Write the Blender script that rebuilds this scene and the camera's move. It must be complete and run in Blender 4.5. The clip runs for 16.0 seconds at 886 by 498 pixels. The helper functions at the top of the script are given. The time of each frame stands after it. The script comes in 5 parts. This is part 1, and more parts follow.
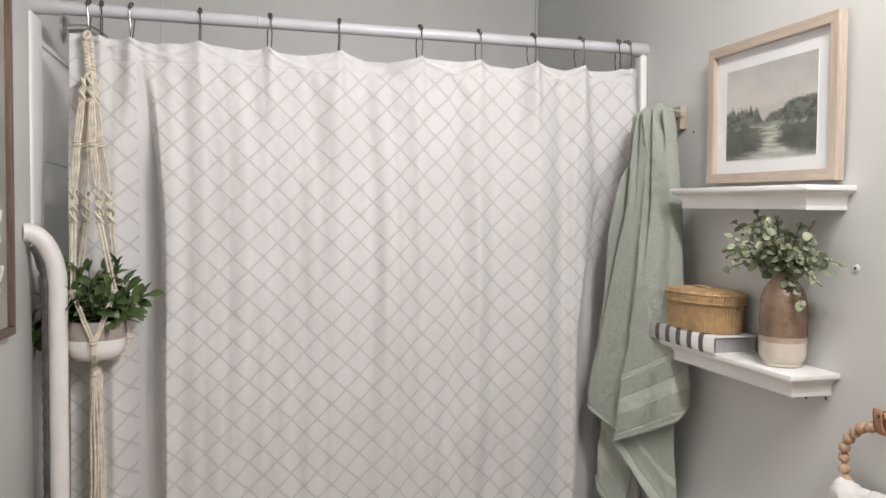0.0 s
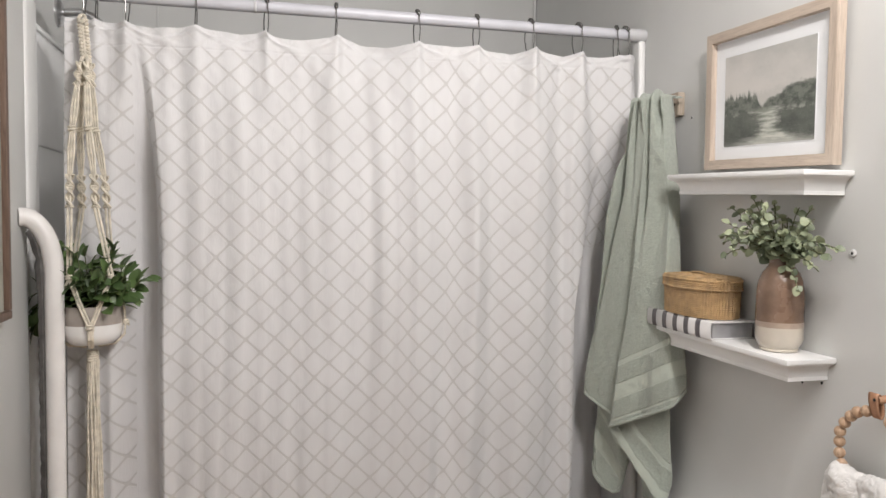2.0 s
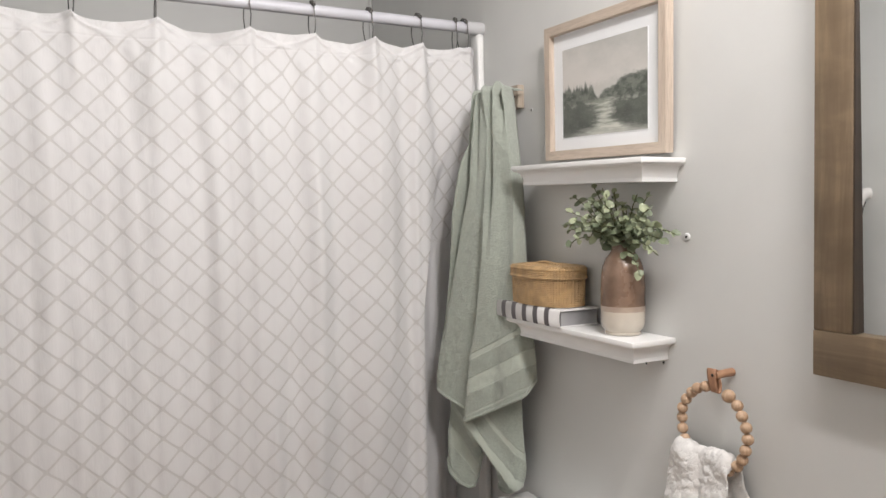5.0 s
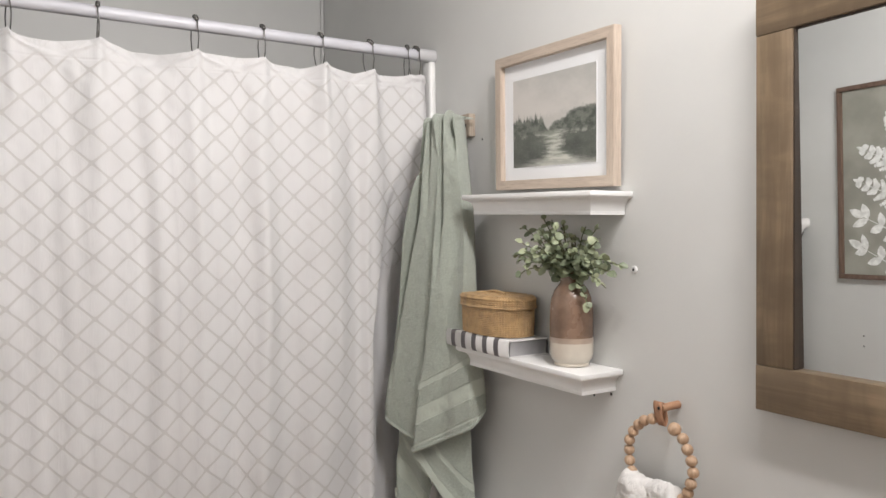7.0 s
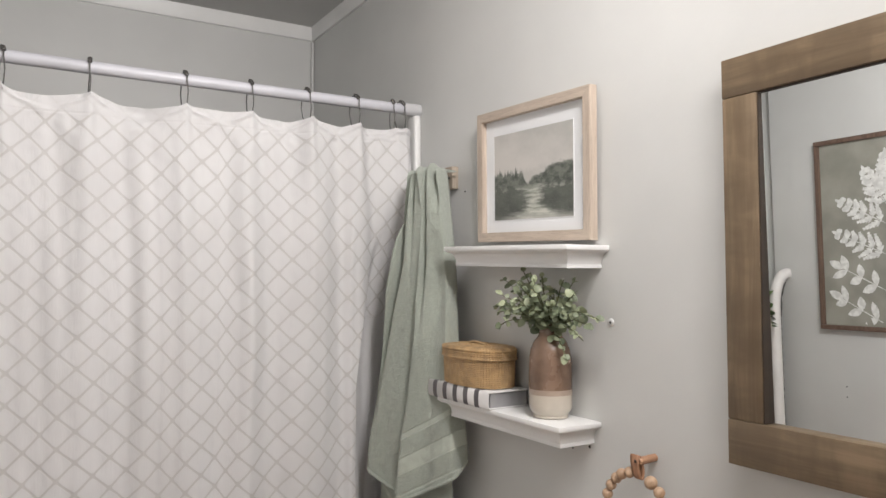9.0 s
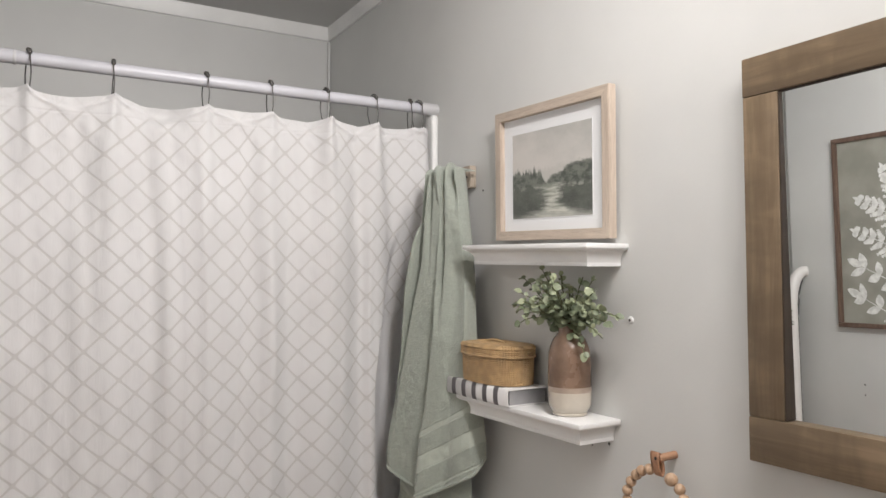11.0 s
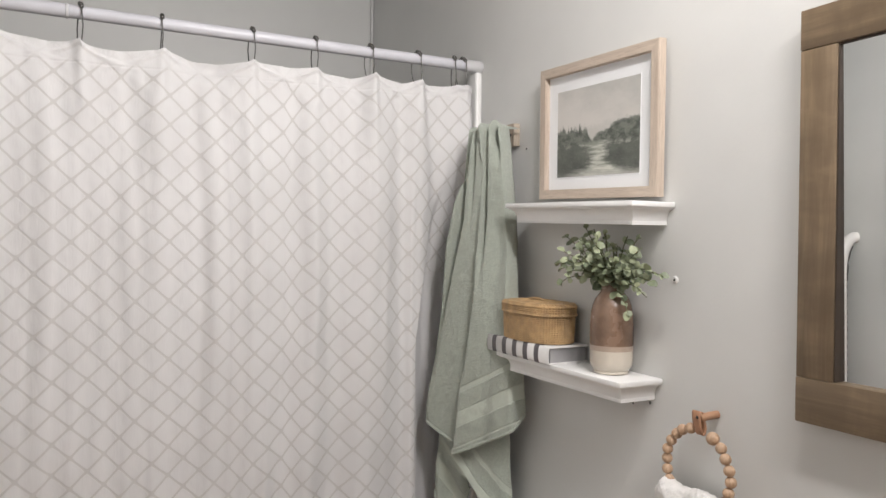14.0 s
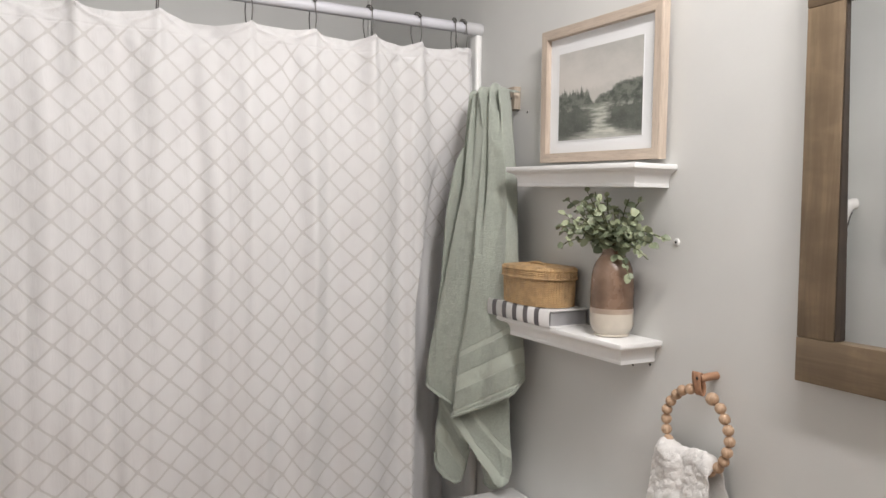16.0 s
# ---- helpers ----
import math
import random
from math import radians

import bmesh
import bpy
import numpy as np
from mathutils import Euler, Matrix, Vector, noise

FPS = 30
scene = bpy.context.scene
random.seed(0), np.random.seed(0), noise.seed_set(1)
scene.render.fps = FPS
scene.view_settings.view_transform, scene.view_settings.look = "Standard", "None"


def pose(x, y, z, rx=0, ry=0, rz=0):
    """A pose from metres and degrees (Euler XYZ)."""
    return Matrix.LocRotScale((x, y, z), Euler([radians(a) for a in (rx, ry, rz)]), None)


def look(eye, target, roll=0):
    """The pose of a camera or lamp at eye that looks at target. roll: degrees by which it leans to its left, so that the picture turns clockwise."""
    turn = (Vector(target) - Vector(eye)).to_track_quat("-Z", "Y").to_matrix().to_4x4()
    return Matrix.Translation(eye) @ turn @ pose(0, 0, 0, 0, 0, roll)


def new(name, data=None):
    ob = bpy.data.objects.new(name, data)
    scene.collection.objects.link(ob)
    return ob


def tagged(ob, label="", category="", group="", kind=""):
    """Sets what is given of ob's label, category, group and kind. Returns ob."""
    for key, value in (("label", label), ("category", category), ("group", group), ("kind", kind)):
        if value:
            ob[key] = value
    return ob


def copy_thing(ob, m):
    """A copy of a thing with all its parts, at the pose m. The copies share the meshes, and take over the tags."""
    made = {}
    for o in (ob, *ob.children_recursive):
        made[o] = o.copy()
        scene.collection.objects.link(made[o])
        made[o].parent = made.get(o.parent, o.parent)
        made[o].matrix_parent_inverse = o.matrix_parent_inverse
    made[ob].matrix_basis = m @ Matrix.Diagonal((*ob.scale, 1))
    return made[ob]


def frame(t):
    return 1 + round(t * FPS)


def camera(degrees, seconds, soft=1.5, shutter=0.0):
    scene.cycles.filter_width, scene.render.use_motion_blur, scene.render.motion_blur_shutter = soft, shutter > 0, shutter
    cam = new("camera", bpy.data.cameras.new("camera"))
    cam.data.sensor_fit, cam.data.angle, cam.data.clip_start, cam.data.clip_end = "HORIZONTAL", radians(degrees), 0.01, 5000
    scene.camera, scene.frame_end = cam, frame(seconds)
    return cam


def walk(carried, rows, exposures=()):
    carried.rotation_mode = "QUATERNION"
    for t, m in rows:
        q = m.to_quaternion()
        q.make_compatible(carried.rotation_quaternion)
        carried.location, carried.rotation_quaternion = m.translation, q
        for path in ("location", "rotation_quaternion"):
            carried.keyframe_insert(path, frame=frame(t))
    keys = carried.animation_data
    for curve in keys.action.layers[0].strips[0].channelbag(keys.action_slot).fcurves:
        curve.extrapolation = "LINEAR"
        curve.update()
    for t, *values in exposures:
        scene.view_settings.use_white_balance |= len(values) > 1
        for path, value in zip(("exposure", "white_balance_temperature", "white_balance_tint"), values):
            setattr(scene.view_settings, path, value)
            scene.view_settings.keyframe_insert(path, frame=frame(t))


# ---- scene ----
cam = camera(62.7, 16.0)
PATH = [
    (0, (0.011, 0.023, 1.468), (0.496, 1.962, 1.403), 0.4),
    (0.5, (0.016, 0.027, 1.463), (0.497, 1.967, 1.391), 0.3),
    (1, (0.011, 0.021, 1.461), (0.488, 1.962, 1.383), 0.4),
    (1.5, (0.01, 0.021, 1.459), (0.488, 1.961, 1.371), 0.7),
    (2, (0.009, 0.025, 1.457), (0.504, 1.961, 1.366), 0.5),
    (2.5, (0.004, 0.036, 1.452), (0.527, 1.964, 1.349), 0.0),
    (3, (-0.022, 0.03, 1.445), (0.55, 1.942, 1.312), -0.4),
    (3.5, (-0.008, 0.028, 1.449), (0.655, 1.91, 1.308), -0.2),
    (4, (0.007, 0.06, 1.447), (0.772, 1.903, 1.315), -0.5),
    (4.2, (0.019, 0.075, 1.451), (0.826, 1.901, 1.338), -0.8),
    (6.3, (0.016, 0.113, 1.434), (0.987, 1.86, 1.352), -0.3),
    (6.5, (0.022, 0.122, 1.441), (1.009, 1.859, 1.361), -0.1),
    (7, (0.027, 0.103, 1.468), (1.049, 1.822, 1.425), -0.5),
    (7.5, (0.024, 0.086, 1.478), (1.064, 1.794, 1.487), -0.4),
    (8, (0.029, 0.078, 1.481), (1.077, 1.781, 1.527), -0.3),
    (8.2, (0.036, 0.073, 1.481), (1.081, 1.777, 1.542), -0.2),
    (10.3, (0.038, 0.07, 1.483), (1.071, 1.78, 1.569), -0.3),
    (10.5, (0.03, 0.072, 1.482), (1.065, 1.781, 1.567), -0.2),
    (11, (0.017, 0.068, 1.482), (1.027, 1.792, 1.558), -0.3),
    (11.5, (0.01, 0.071, 1.481), (0.992, 1.812, 1.551), -0.2),
    (12, (0.008, 0.064, 1.481), (0.966, 1.819, 1.543), -0.2),
    (12.5, (0.007, 0.066, 1.479), (0.946, 1.832, 1.53), -0.1),
    (13, (0.009, 0.063, 1.481), (0.94, 1.833, 1.518), 0.1),
    (13.5, (0.009, 0.067, 1.474), (0.934, 1.84, 1.485), 0.3),
    (14, (0.006, 0.072, 1.465), (0.927, 1.847, 1.444), 0.6),
    (14.5, (0.005, 0.074, 1.457), (0.927, 1.848, 1.402), 0.7),
    (15, (0.004, 0.08, 1.447), (0.926, 1.853, 1.366), 0.8),
    (15.5, (0.0, 0.08, 1.447), (0.924, 1.851, 1.349), 0.7),
    (16, (0.001, 0.079, 1.449), (0.929, 1.847, 1.348), 0.6),
]
EXPOSURES = [(0, 0.10), (4, 0.11), (6.5, 0.12), (8, 0.02), (10.5, -0.02), (12.5, 0.01), (14, 0.05), (16, 0.09)]
walk(cam, [(t, look(eye, target, roll)) for t, eye, target, roll in PATH], EXPOSURES)


# ---- light: a vanity lamp over the mirror, out of view, placed from the cast shadows ----
LAMP_X, LAMP_Z = 0.62, 2.27


def shaded_bulb(y, power, through_glass):
    """A bulb in an assumed glass shade that is turned into the room: most light leaves by its mouth, some glows through
    the glass.
    """
    mouth = bpy.data.lights.new("vanity_shade", "AREA")
    mouth.shape, mouth.size, mouth.energy, mouth.color = "DISK", 0.11, power * 0.225, (1.0, 0.958, 0.945)
    here = Vector((LAMP_X, y, LAMP_Z))
    new("vanity_shade", mouth).matrix_basis = look(here, here + Vector((-0.55, 0.78, -0.37)))
    glow = bpy.data.lights.new("vanity_bulb", "POINT")
    glow.energy, glow.shadow_soft_size, glow.color = through_glass, 0.05, (1.0, 0.958, 0.945)
    new("vanity_bulb", glow).matrix_basis = pose(LAMP_X - 0.03, y - 0.05, LAMP_Z + 0.01)


# the first bulb casts the main shadows; the other three are added as fill
for y, power, through_glass in ((0.62, 32.5, 3.4), (0.37, 12.6, 3.2), (0.12, 11.0, 5.2), (-0.13, 10.5, 7.4)):
    shaded_bulb(y, power, through_glass)
world = bpy.data.worlds.new("world")
scene.world = world
world.use_nodes = True
world.node_tree.nodes["Background"].inputs[0].default_value = (0.9, 0.93, 1.0, 1)
world.node_tree.nodes["Background"].inputs[1].default_value = 0.05


# ---- materials ----
def nodes_of(name):
    m = bpy.data.materials.new(name)
    m.use_nodes = True
    nt = m.node_tree
    return m, nt, nt.nodes["Principled BSDF"]


def mix(nt, fac, a, b):
    """A colour between a and b (colours or sockets) by fac (a number or a socket)."""
    n = nt.nodes.new("ShaderNodeMix")
    n.data_type = "RGBA"
    for slot, v in ((0, fac), (6, a), (7, b)):
        if isinstance(v, bpy.types.NodeSocket):
            nt.links.new(v, n.inputs[slot])
        else:
            n.inputs[slot].default_value = (*v, 1) if slot else v
    return n.outputs[2]


def calc(nt, op, a, b=None, c=None):
    n = nt.nodes.new("ShaderNodeMath")
    n.operation = op
    for slot, v in enumerate((a, b, c)):
        if v is None:
            continue
        if isinstance(v, bpy.types.NodeSocket):
            nt.links.new(v, n.inputs[slot])
        else:
            n.inputs[slot].default_value = v
    return n.outputs[0]


def ramp(nt, v, lo, hi, a=0.0, b=1.0):
    n = nt.nodes.new("ShaderNodeMapRange")
    n.interpolation_type = "SMOOTHSTEP"
    nt.links.new(v, n.inputs[0])
    for slot, val in ((1, lo), (2, hi), (3, a), (4, b)):
        n.inputs[slot].default_value = val
    return n.outputs[0]


def coords(nt, scale=(1, 1, 1), where="Object", turn=(0, 0, 0)):
    tc = nt.nodes.new("ShaderNodeTexCoord")
    mp = nt.nodes.new("ShaderNodeMapping")
    mp.inputs["Scale"].default_value = scale
    mp.inputs["Rotation"].default_value = turn
    nt.links.new(tc.outputs[where], mp.inputs[0])
    return mp.outputs[0]


def noise_of(nt, vec, scale, detail=3.0, rough=0.5, distort=0.0):
    n = nt.nodes.new("ShaderNodeTexNoise")
    n.inputs["Scale"].default_value, n.inputs["Detail"].default_value = scale, detail
    n.inputs["Roughness"].default_value, n.inputs["Distortion"].default_value = rough, distort
    nt.links.new(vec, n.inputs["Vector"])
    return n.outputs["Fac"]


def bump(nt, bsdf, height, strength, distance):
    n = nt.nodes.new("ShaderNodeBump")
    n.inputs["Strength"].default_value, n.inputs["Distance"].default_value = strength, distance
    nt.links.new(height, n.inputs["Height"])
    nt.links.new(n.outputs[0], bsdf.inputs["Normal"])
    return n


def plain(name, colour, rough=0.5, metal=0.0, vary=0.06, scale=6.0, fine=180.0, relief=0.15, depth=0.001, coat=0.0, spec=0.5):
    """A painted, glazed or metal surface: broad tonal drift, fine relief."""
    m, nt, b = nodes_of(name)
    v = coords(nt)
    n1 = noise_of(nt, v, scale, 4)
    n2 = noise_of(nt, v, fine, 2)
    dark = tuple(c * (1 - 2 * vary) for c in colour)
    light = tuple(min(1, c * (1 + vary)) for c in colour)
    nt.links.new(mix(nt, ramp(nt, n1, 0.3, 0.7), dark, light), b.inputs["Base Color"])
    nt.links.new(ramp(nt, n1, 0.2, 0.8, rough * 0.9, min(1, rough * 1.1)), b.inputs["Roughness"])
    b.inputs["Metallic"].default_value = metal
    b.inputs["Coat Weight"].default_value = coat
    b.inputs["Specular IOR Level"].default_value = spec
    if relief:
        bump(nt, b, n2, relief, depth)
    return m


def wooden(name, dark, light, axis="Y", rough=0.55, scale=1.0, knots=True, stain=0.0):
    """Wood with its grain along one axis; stain: cloudy patches of uneven stain across the grain."""
    m, nt, b = nodes_of(name)
    long = {"X": (2, 30, 30), "Y": (30, 2, 30), "Z": (30, 30, 2)}[axis]
    v = coords(nt, tuple(c * scale for c in long))
    g = noise_of(nt, v, 1.6, 5, 0.6, 0.6)
    fine = noise_of(nt, coords(nt, tuple(c * scale * 6 for c in long)), 1.5, 3)
    blot = noise_of(nt, coords(nt), 9, 3)
    c1 = mix(nt, ramp(nt, g, 0.32, 0.68), dark, light)
    c2 = mix(nt, ramp(nt, fine, 0.45, 0.75, 0, 0.45 - 0.22 * stain), c1, tuple(c * 0.6 for c in dark))
    c3 = mix(nt, ramp(nt, blot, 0.4, 0.75, 0, 0.35 if knots else 0.12), c2, tuple(c * 0.75 for c in dark))
    if stain:
        wide = {"X": (14, 5, 5), "Y": (5, 14, 5), "Z": (5, 5, 14)}[axis]
        cloud = noise_of(nt, coords(nt, wide), 1.3, 4, 0.55, 0.3)
        c3 = mix(nt, ramp(nt, cloud, 0.35, 0.55, 0.50 * stain, 0), c3, tuple(c * 0.72 for c in dark))
        c3 = mix(nt, ramp(nt, cloud, 0.52, 0.72, 0, 0.40 * stain), c3, tuple(c * 1.12 for c in light))
        eye = nt.nodes.new("ShaderNodeTexVoronoi")
        eye.inputs["Scale"].default_value = 1.0
        spot = {"X": (4, 14, 14), "Y": (14, 4, 14), "Z": (14, 14, 4)}[axis]
        nt.links.new(coords(nt, spot), eye.inputs["Vector"])
        c3 = mix(nt, ramp(nt, eye.outputs["Distance"], 0.05, 0.16, 0.7 * stain, 0), c3, tuple(c * 0.4 for c in dark))
    nt.links.new(c3, b.inputs["Base Color"])
    b.inputs["Roughness"].default_value = rough
    bump(nt, b, fine, 0.25, 0.0008)
    return m


WALL = plain("greige_wall_paint", (0.645, 0.648, 0.632), 0.45, vary=0.03, scale=2.6, fine=150, relief=0.17, depth=0.0008)
CEIL = plain("grey_ceiling_paint", (0.58, 0.575, 0.56), 0.8, vary=0.02, scale=1.5, fine=90, relief=0.2)
TRIM = plain("white_trim_paint", (0.80, 0.80, 0.785), 0.38, vary=0.02, scale=8, fine=120, relief=0.05)
SHELF = plain("white_shelf_paint", (0.84, 0.84, 0.83), 0.35, vary=0.015, scale=10, fine=160, relief=0.05)
SURROUND = plain("glossy_grey_surround", (0.86, 0.865, 0.86), 0.15, vary=0.03, scale=4, relief=0.02, coat=0.4)
PORCELAIN = plain("white_porcelain", (0.82, 0.82, 0.81), 0.08, vary=0.01, relief=0.0, coat=0.6)
ENAMEL = plain("white_enamelled_tube", (0.76, 0.74, 0.72), 0.36, vary=0.03, scale=14, relief=0.05, coat=0.3)
DARK_STRIP = plain("dark_rubber_strip", (0.10, 0.095, 0.09), 0.7, vary=0.2, scale=40, relief=0.4)
RODSTEEL = plain("white_coated_rod", (0.555, 0.558, 0.598), 0.36, metal=0.0, vary=0.03, scale=12, relief=0.03)
RODCAP = plain("grey_plastic_cap", (0.55, 0.55, 0.56), 0.4, vary=0.03, relief=0.05)
PEWTER = plain("dark_pewter_metal", (0.19, 0.185, 0.18), 0.25, metal=0.9, vary=0.1, scale=60, relief=0.1)
CHROME = plain("dull_chrome", (0.66, 0.66, 0.67), 0.30, metal=1.0, vary=0.06, scale=30, relief=0.03)
CORD = plain("natural_cotton_cord", (0.74, 0.68, 0.57), 0.9, vary=0.10, scale=60, fine=700, relief=0.6, depth=0.002, spec=0.2)
POTGREY = plain("grey_glaze", (0.36, 0.32, 0.285), 0.35, vary=0.06, scale=30, relief=0.1)
POTWHITE = plain("white_glaze", (0.82, 0.81, 0.79), 0.16, vary=0.02, relief=0.05, coat=0.3)
SOIL = plain("dark_soil", (0.05, 0.04, 0.03), 0.9, vary=0.3, scale=80, relief=0.8, depth=0.004)
VASE_BROWN = plain("brown_reactive_glaze", (0.212, 0.136, 0.094), 0.26, vary=0.16, scale=26, fine=90, relief=0.06, coat=0.12)
VASE_RIM = plain("thin_taupe_glaze_line", (0.42, 0.33, 0.26), 0.3, vary=0.08, scale=40, relief=0.05)
VASE_CREAM = plain("cream_glaze", (0.63, 0.57, 0.485), 0.25, vary=0.04, scale=20, relief=0.05, coat=0.2)
PAGES = plain("paper_pages", (0.33, 0.325, 0.33), 0.85, vary=0.2, scale=8, fine=500, relief=0.3)
COVER = plain("off_white_book_cloth", (0.72, 0.71, 0.70), 0.7, vary=0.03, scale=30, fine=600, relief=0.3)
STRIPE = plain("charcoal_stripe", (0.13, 0.12, 0.125), 0.7, vary=0.08, scale=30, fine=600, relief=0.3)
LEATHER = plain("tan_leather", (0.40, 0.21, 0.12), 0.5, vary=0.15, scale=50, fine=300, relief=0.4)
BEAD = wooden("pale_beech_bead", (0.44, 0.285, 0.18), (0.60, 0.425, 0.29), "Z", 0.45, 2.0, False)
PEGWOOD = wooden("reddish_beech", (0.36, 0.19, 0.11), (0.48, 0.28, 0.17), "X", 0.45, 2.0, False)
OAK = wooden("pale_oak", (0.47, 0.385, 0.31), (0.57, 0.48, 0.395), "Y", 0.5, 2.2, False)
OAK_UP = wooden("pale_oak_upright", (0.47, 0.385, 0.31), (0.57, 0.48, 0.395), "Z", 0.5, 2.2, False)
GREYWOOD = wooden("weathered_hook_board", (0.34, 0.28, 0.22), (0.48, 0.41, 0.33), "Z", 0.6, 2.0, False)
RUSTIC = wooden("brown_stained_pine", (0.156, 0.110, 0.066), (0.252, 0.182, 0.114), "Y", 0.5, 1.0, True, 1.0)
RUSTIC_UP = wooden("brown_stained_pine_upright", (0.156, 0.110, 0.066), (0.252, 0.182, 0.114), "Z", 0.5, 1.0, True, 1.0)
REBATE = plain("dark_brown_rebate", (0.042, 0.029, 0.020), 0.75, vary=0.15, scale=30, relief=0.2)
WALNUT = wooden("walnut_moulding", (0.115, 0.072, 0.052), (0.185, 0.122, 0.090), "Z", 0.45, 2.0, False)
MATBOARD = plain("white_mat_board", (0.80, 0.81, 0.82), 0.8, vary=0.01, fine=400, relief=0.1)
SAGE = plain("sage_grey_canvas", (0.30, 0.295, 0.255), 0.85, vary=0.08, scale=12, fine=500, relief=0.4)
LEAFPAINT = plain("chalk_white_paint", (0.74, 0.74, 0.72), 0.85, vary=0.10, scale=60, fine=300, relief=0.4)
DARKHOLE = plain("dark_hole", (0.03, 0.03, 0.03), 0.8, relief=0.0)
PLASTIC = plain("white_plastic_anchor", (0.75, 0.75, 0.74), 0.4, relief=0.0)
FLOOR = plain("warm_vinyl_floor", (0.62, 0.40, 0.26), 0.45, vary=0.1, scale=5, fine=60, relief=0.1)


def curtain_cloth():
    m, nt, b = nodes_of("white_lattice_cotton")
    uv = nt.nodes.new("ShaderNodeUVMap")
    sep = nt.nodes.new("ShaderNodeSeparateXYZ")
    nt.links.new(uv.outputs[0], sep.inputs[0])
    wob = noise_of(nt, coords(nt), 22, 2)
    wob = calc(nt, "MULTIPLY", calc(nt, "SUBTRACT", wob, 0.5), 0.06)
    u = sep.outputs[0]
    v = calc(nt, "DIVIDE", calc(nt, "SUBTRACT", sep.outputs[1], PATTERN_Z), PATTERN_H)
    a = calc(nt, "PINGPONG", calc(nt, "ADD", calc(nt, "ADD", u, v), calc(nt, "ADD", wob, 40.0)), 0.5)
    c = calc(nt, "PINGPONG", calc(nt, "ADD", calc(nt, "SUBTRACT", u, v), calc(nt, "SUBTRACT", 80.0, wob)), 0.5)
    near = calc(nt, "DIVIDE", calc(nt, "MULTIPLY", a, c), calc(nt, "ADD", calc(nt, "ADD", a, c), 0.001))
    line = ramp(nt, near, 0.028, 0.054, 1.0, 0.0)
    hem = ramp(nt, sep.outputs[1], 1.828, 1.850, 1.0, 0.16)
    line = calc(nt, "MULTIPLY", line, hem)
    weave = noise_of(nt, coords(nt, (1, 1, 0.35)), 900, 2)
    drift = noise_of(nt, coords(nt), 5, 3)
    ground = mix(nt, ramp(nt, drift, 0.3, 0.7), (0.770, 0.762, 0.762), (0.810, 0.804, 0.806))
    edge = ramp(nt, near, 0.06, 0.11, 1.0, 0.0)
    ground = mix(nt, calc(nt, "MULTIPLY", calc(nt, "MULTIPLY", edge, hem), 0.10), ground, (0.68, 0.665, 0.65))
    col = mix(nt, line, ground, (0.665, 0.652, 0.638))
    nt.links.new(col, b.inputs["Base Color"])
    b.inputs["Roughness"].default_value = 0.85
    b.inputs["Specular IOR Level"].default_value = 0.15
    b.inputs["Sheen Weight"].default_value = 0.1
    h = calc(nt, "ADD", calc(nt, "MULTIPLY", line, -1.0), calc(nt, "MULTIPLY", weave, 0.35))
    crease = noise_of(nt, coords(nt, (1, 1, 0.5)), 26, 4, 0.6)
    h = calc(nt, "ADD", h, calc(nt, "MULTIPLY", crease, 2.4))
    slub = noise_of(nt, coords(nt, (1, 1, 0.12)), 210, 3, 0.6)
    h = calc(nt, "ADD", h, calc(nt, "MULTIPLY", slub, 0.9))
    stitch = calc(nt, "MULTIPLY", ramp(nt, sep.outputs[1], 1.834, 1.8375), ramp(nt, sep.outputs[1], 1.8385, 1.842, 1.0, 0.0))
    h = calc(nt, "SUBTRACT", h, calc(nt, "MULTIPLY", stitch, 1.4))
    bump(nt, b, h, 0.42, 0.0016)
    tr = nt.nodes.new("ShaderNodeBsdfTranslucent")
    nt.links.new(col, tr.inputs[0])
    mx = nt.nodes.new("ShaderNodeMixShader")
    mx.inputs[0].default_value = 0.22
    nt.links.new(b.outputs[0], mx.inputs[1])
    nt.links.new(tr.outputs[0], mx.inputs[2])
    nt.links.new(mx.outputs[0], nt.nodes["Material Output"].inputs[0])
    return m


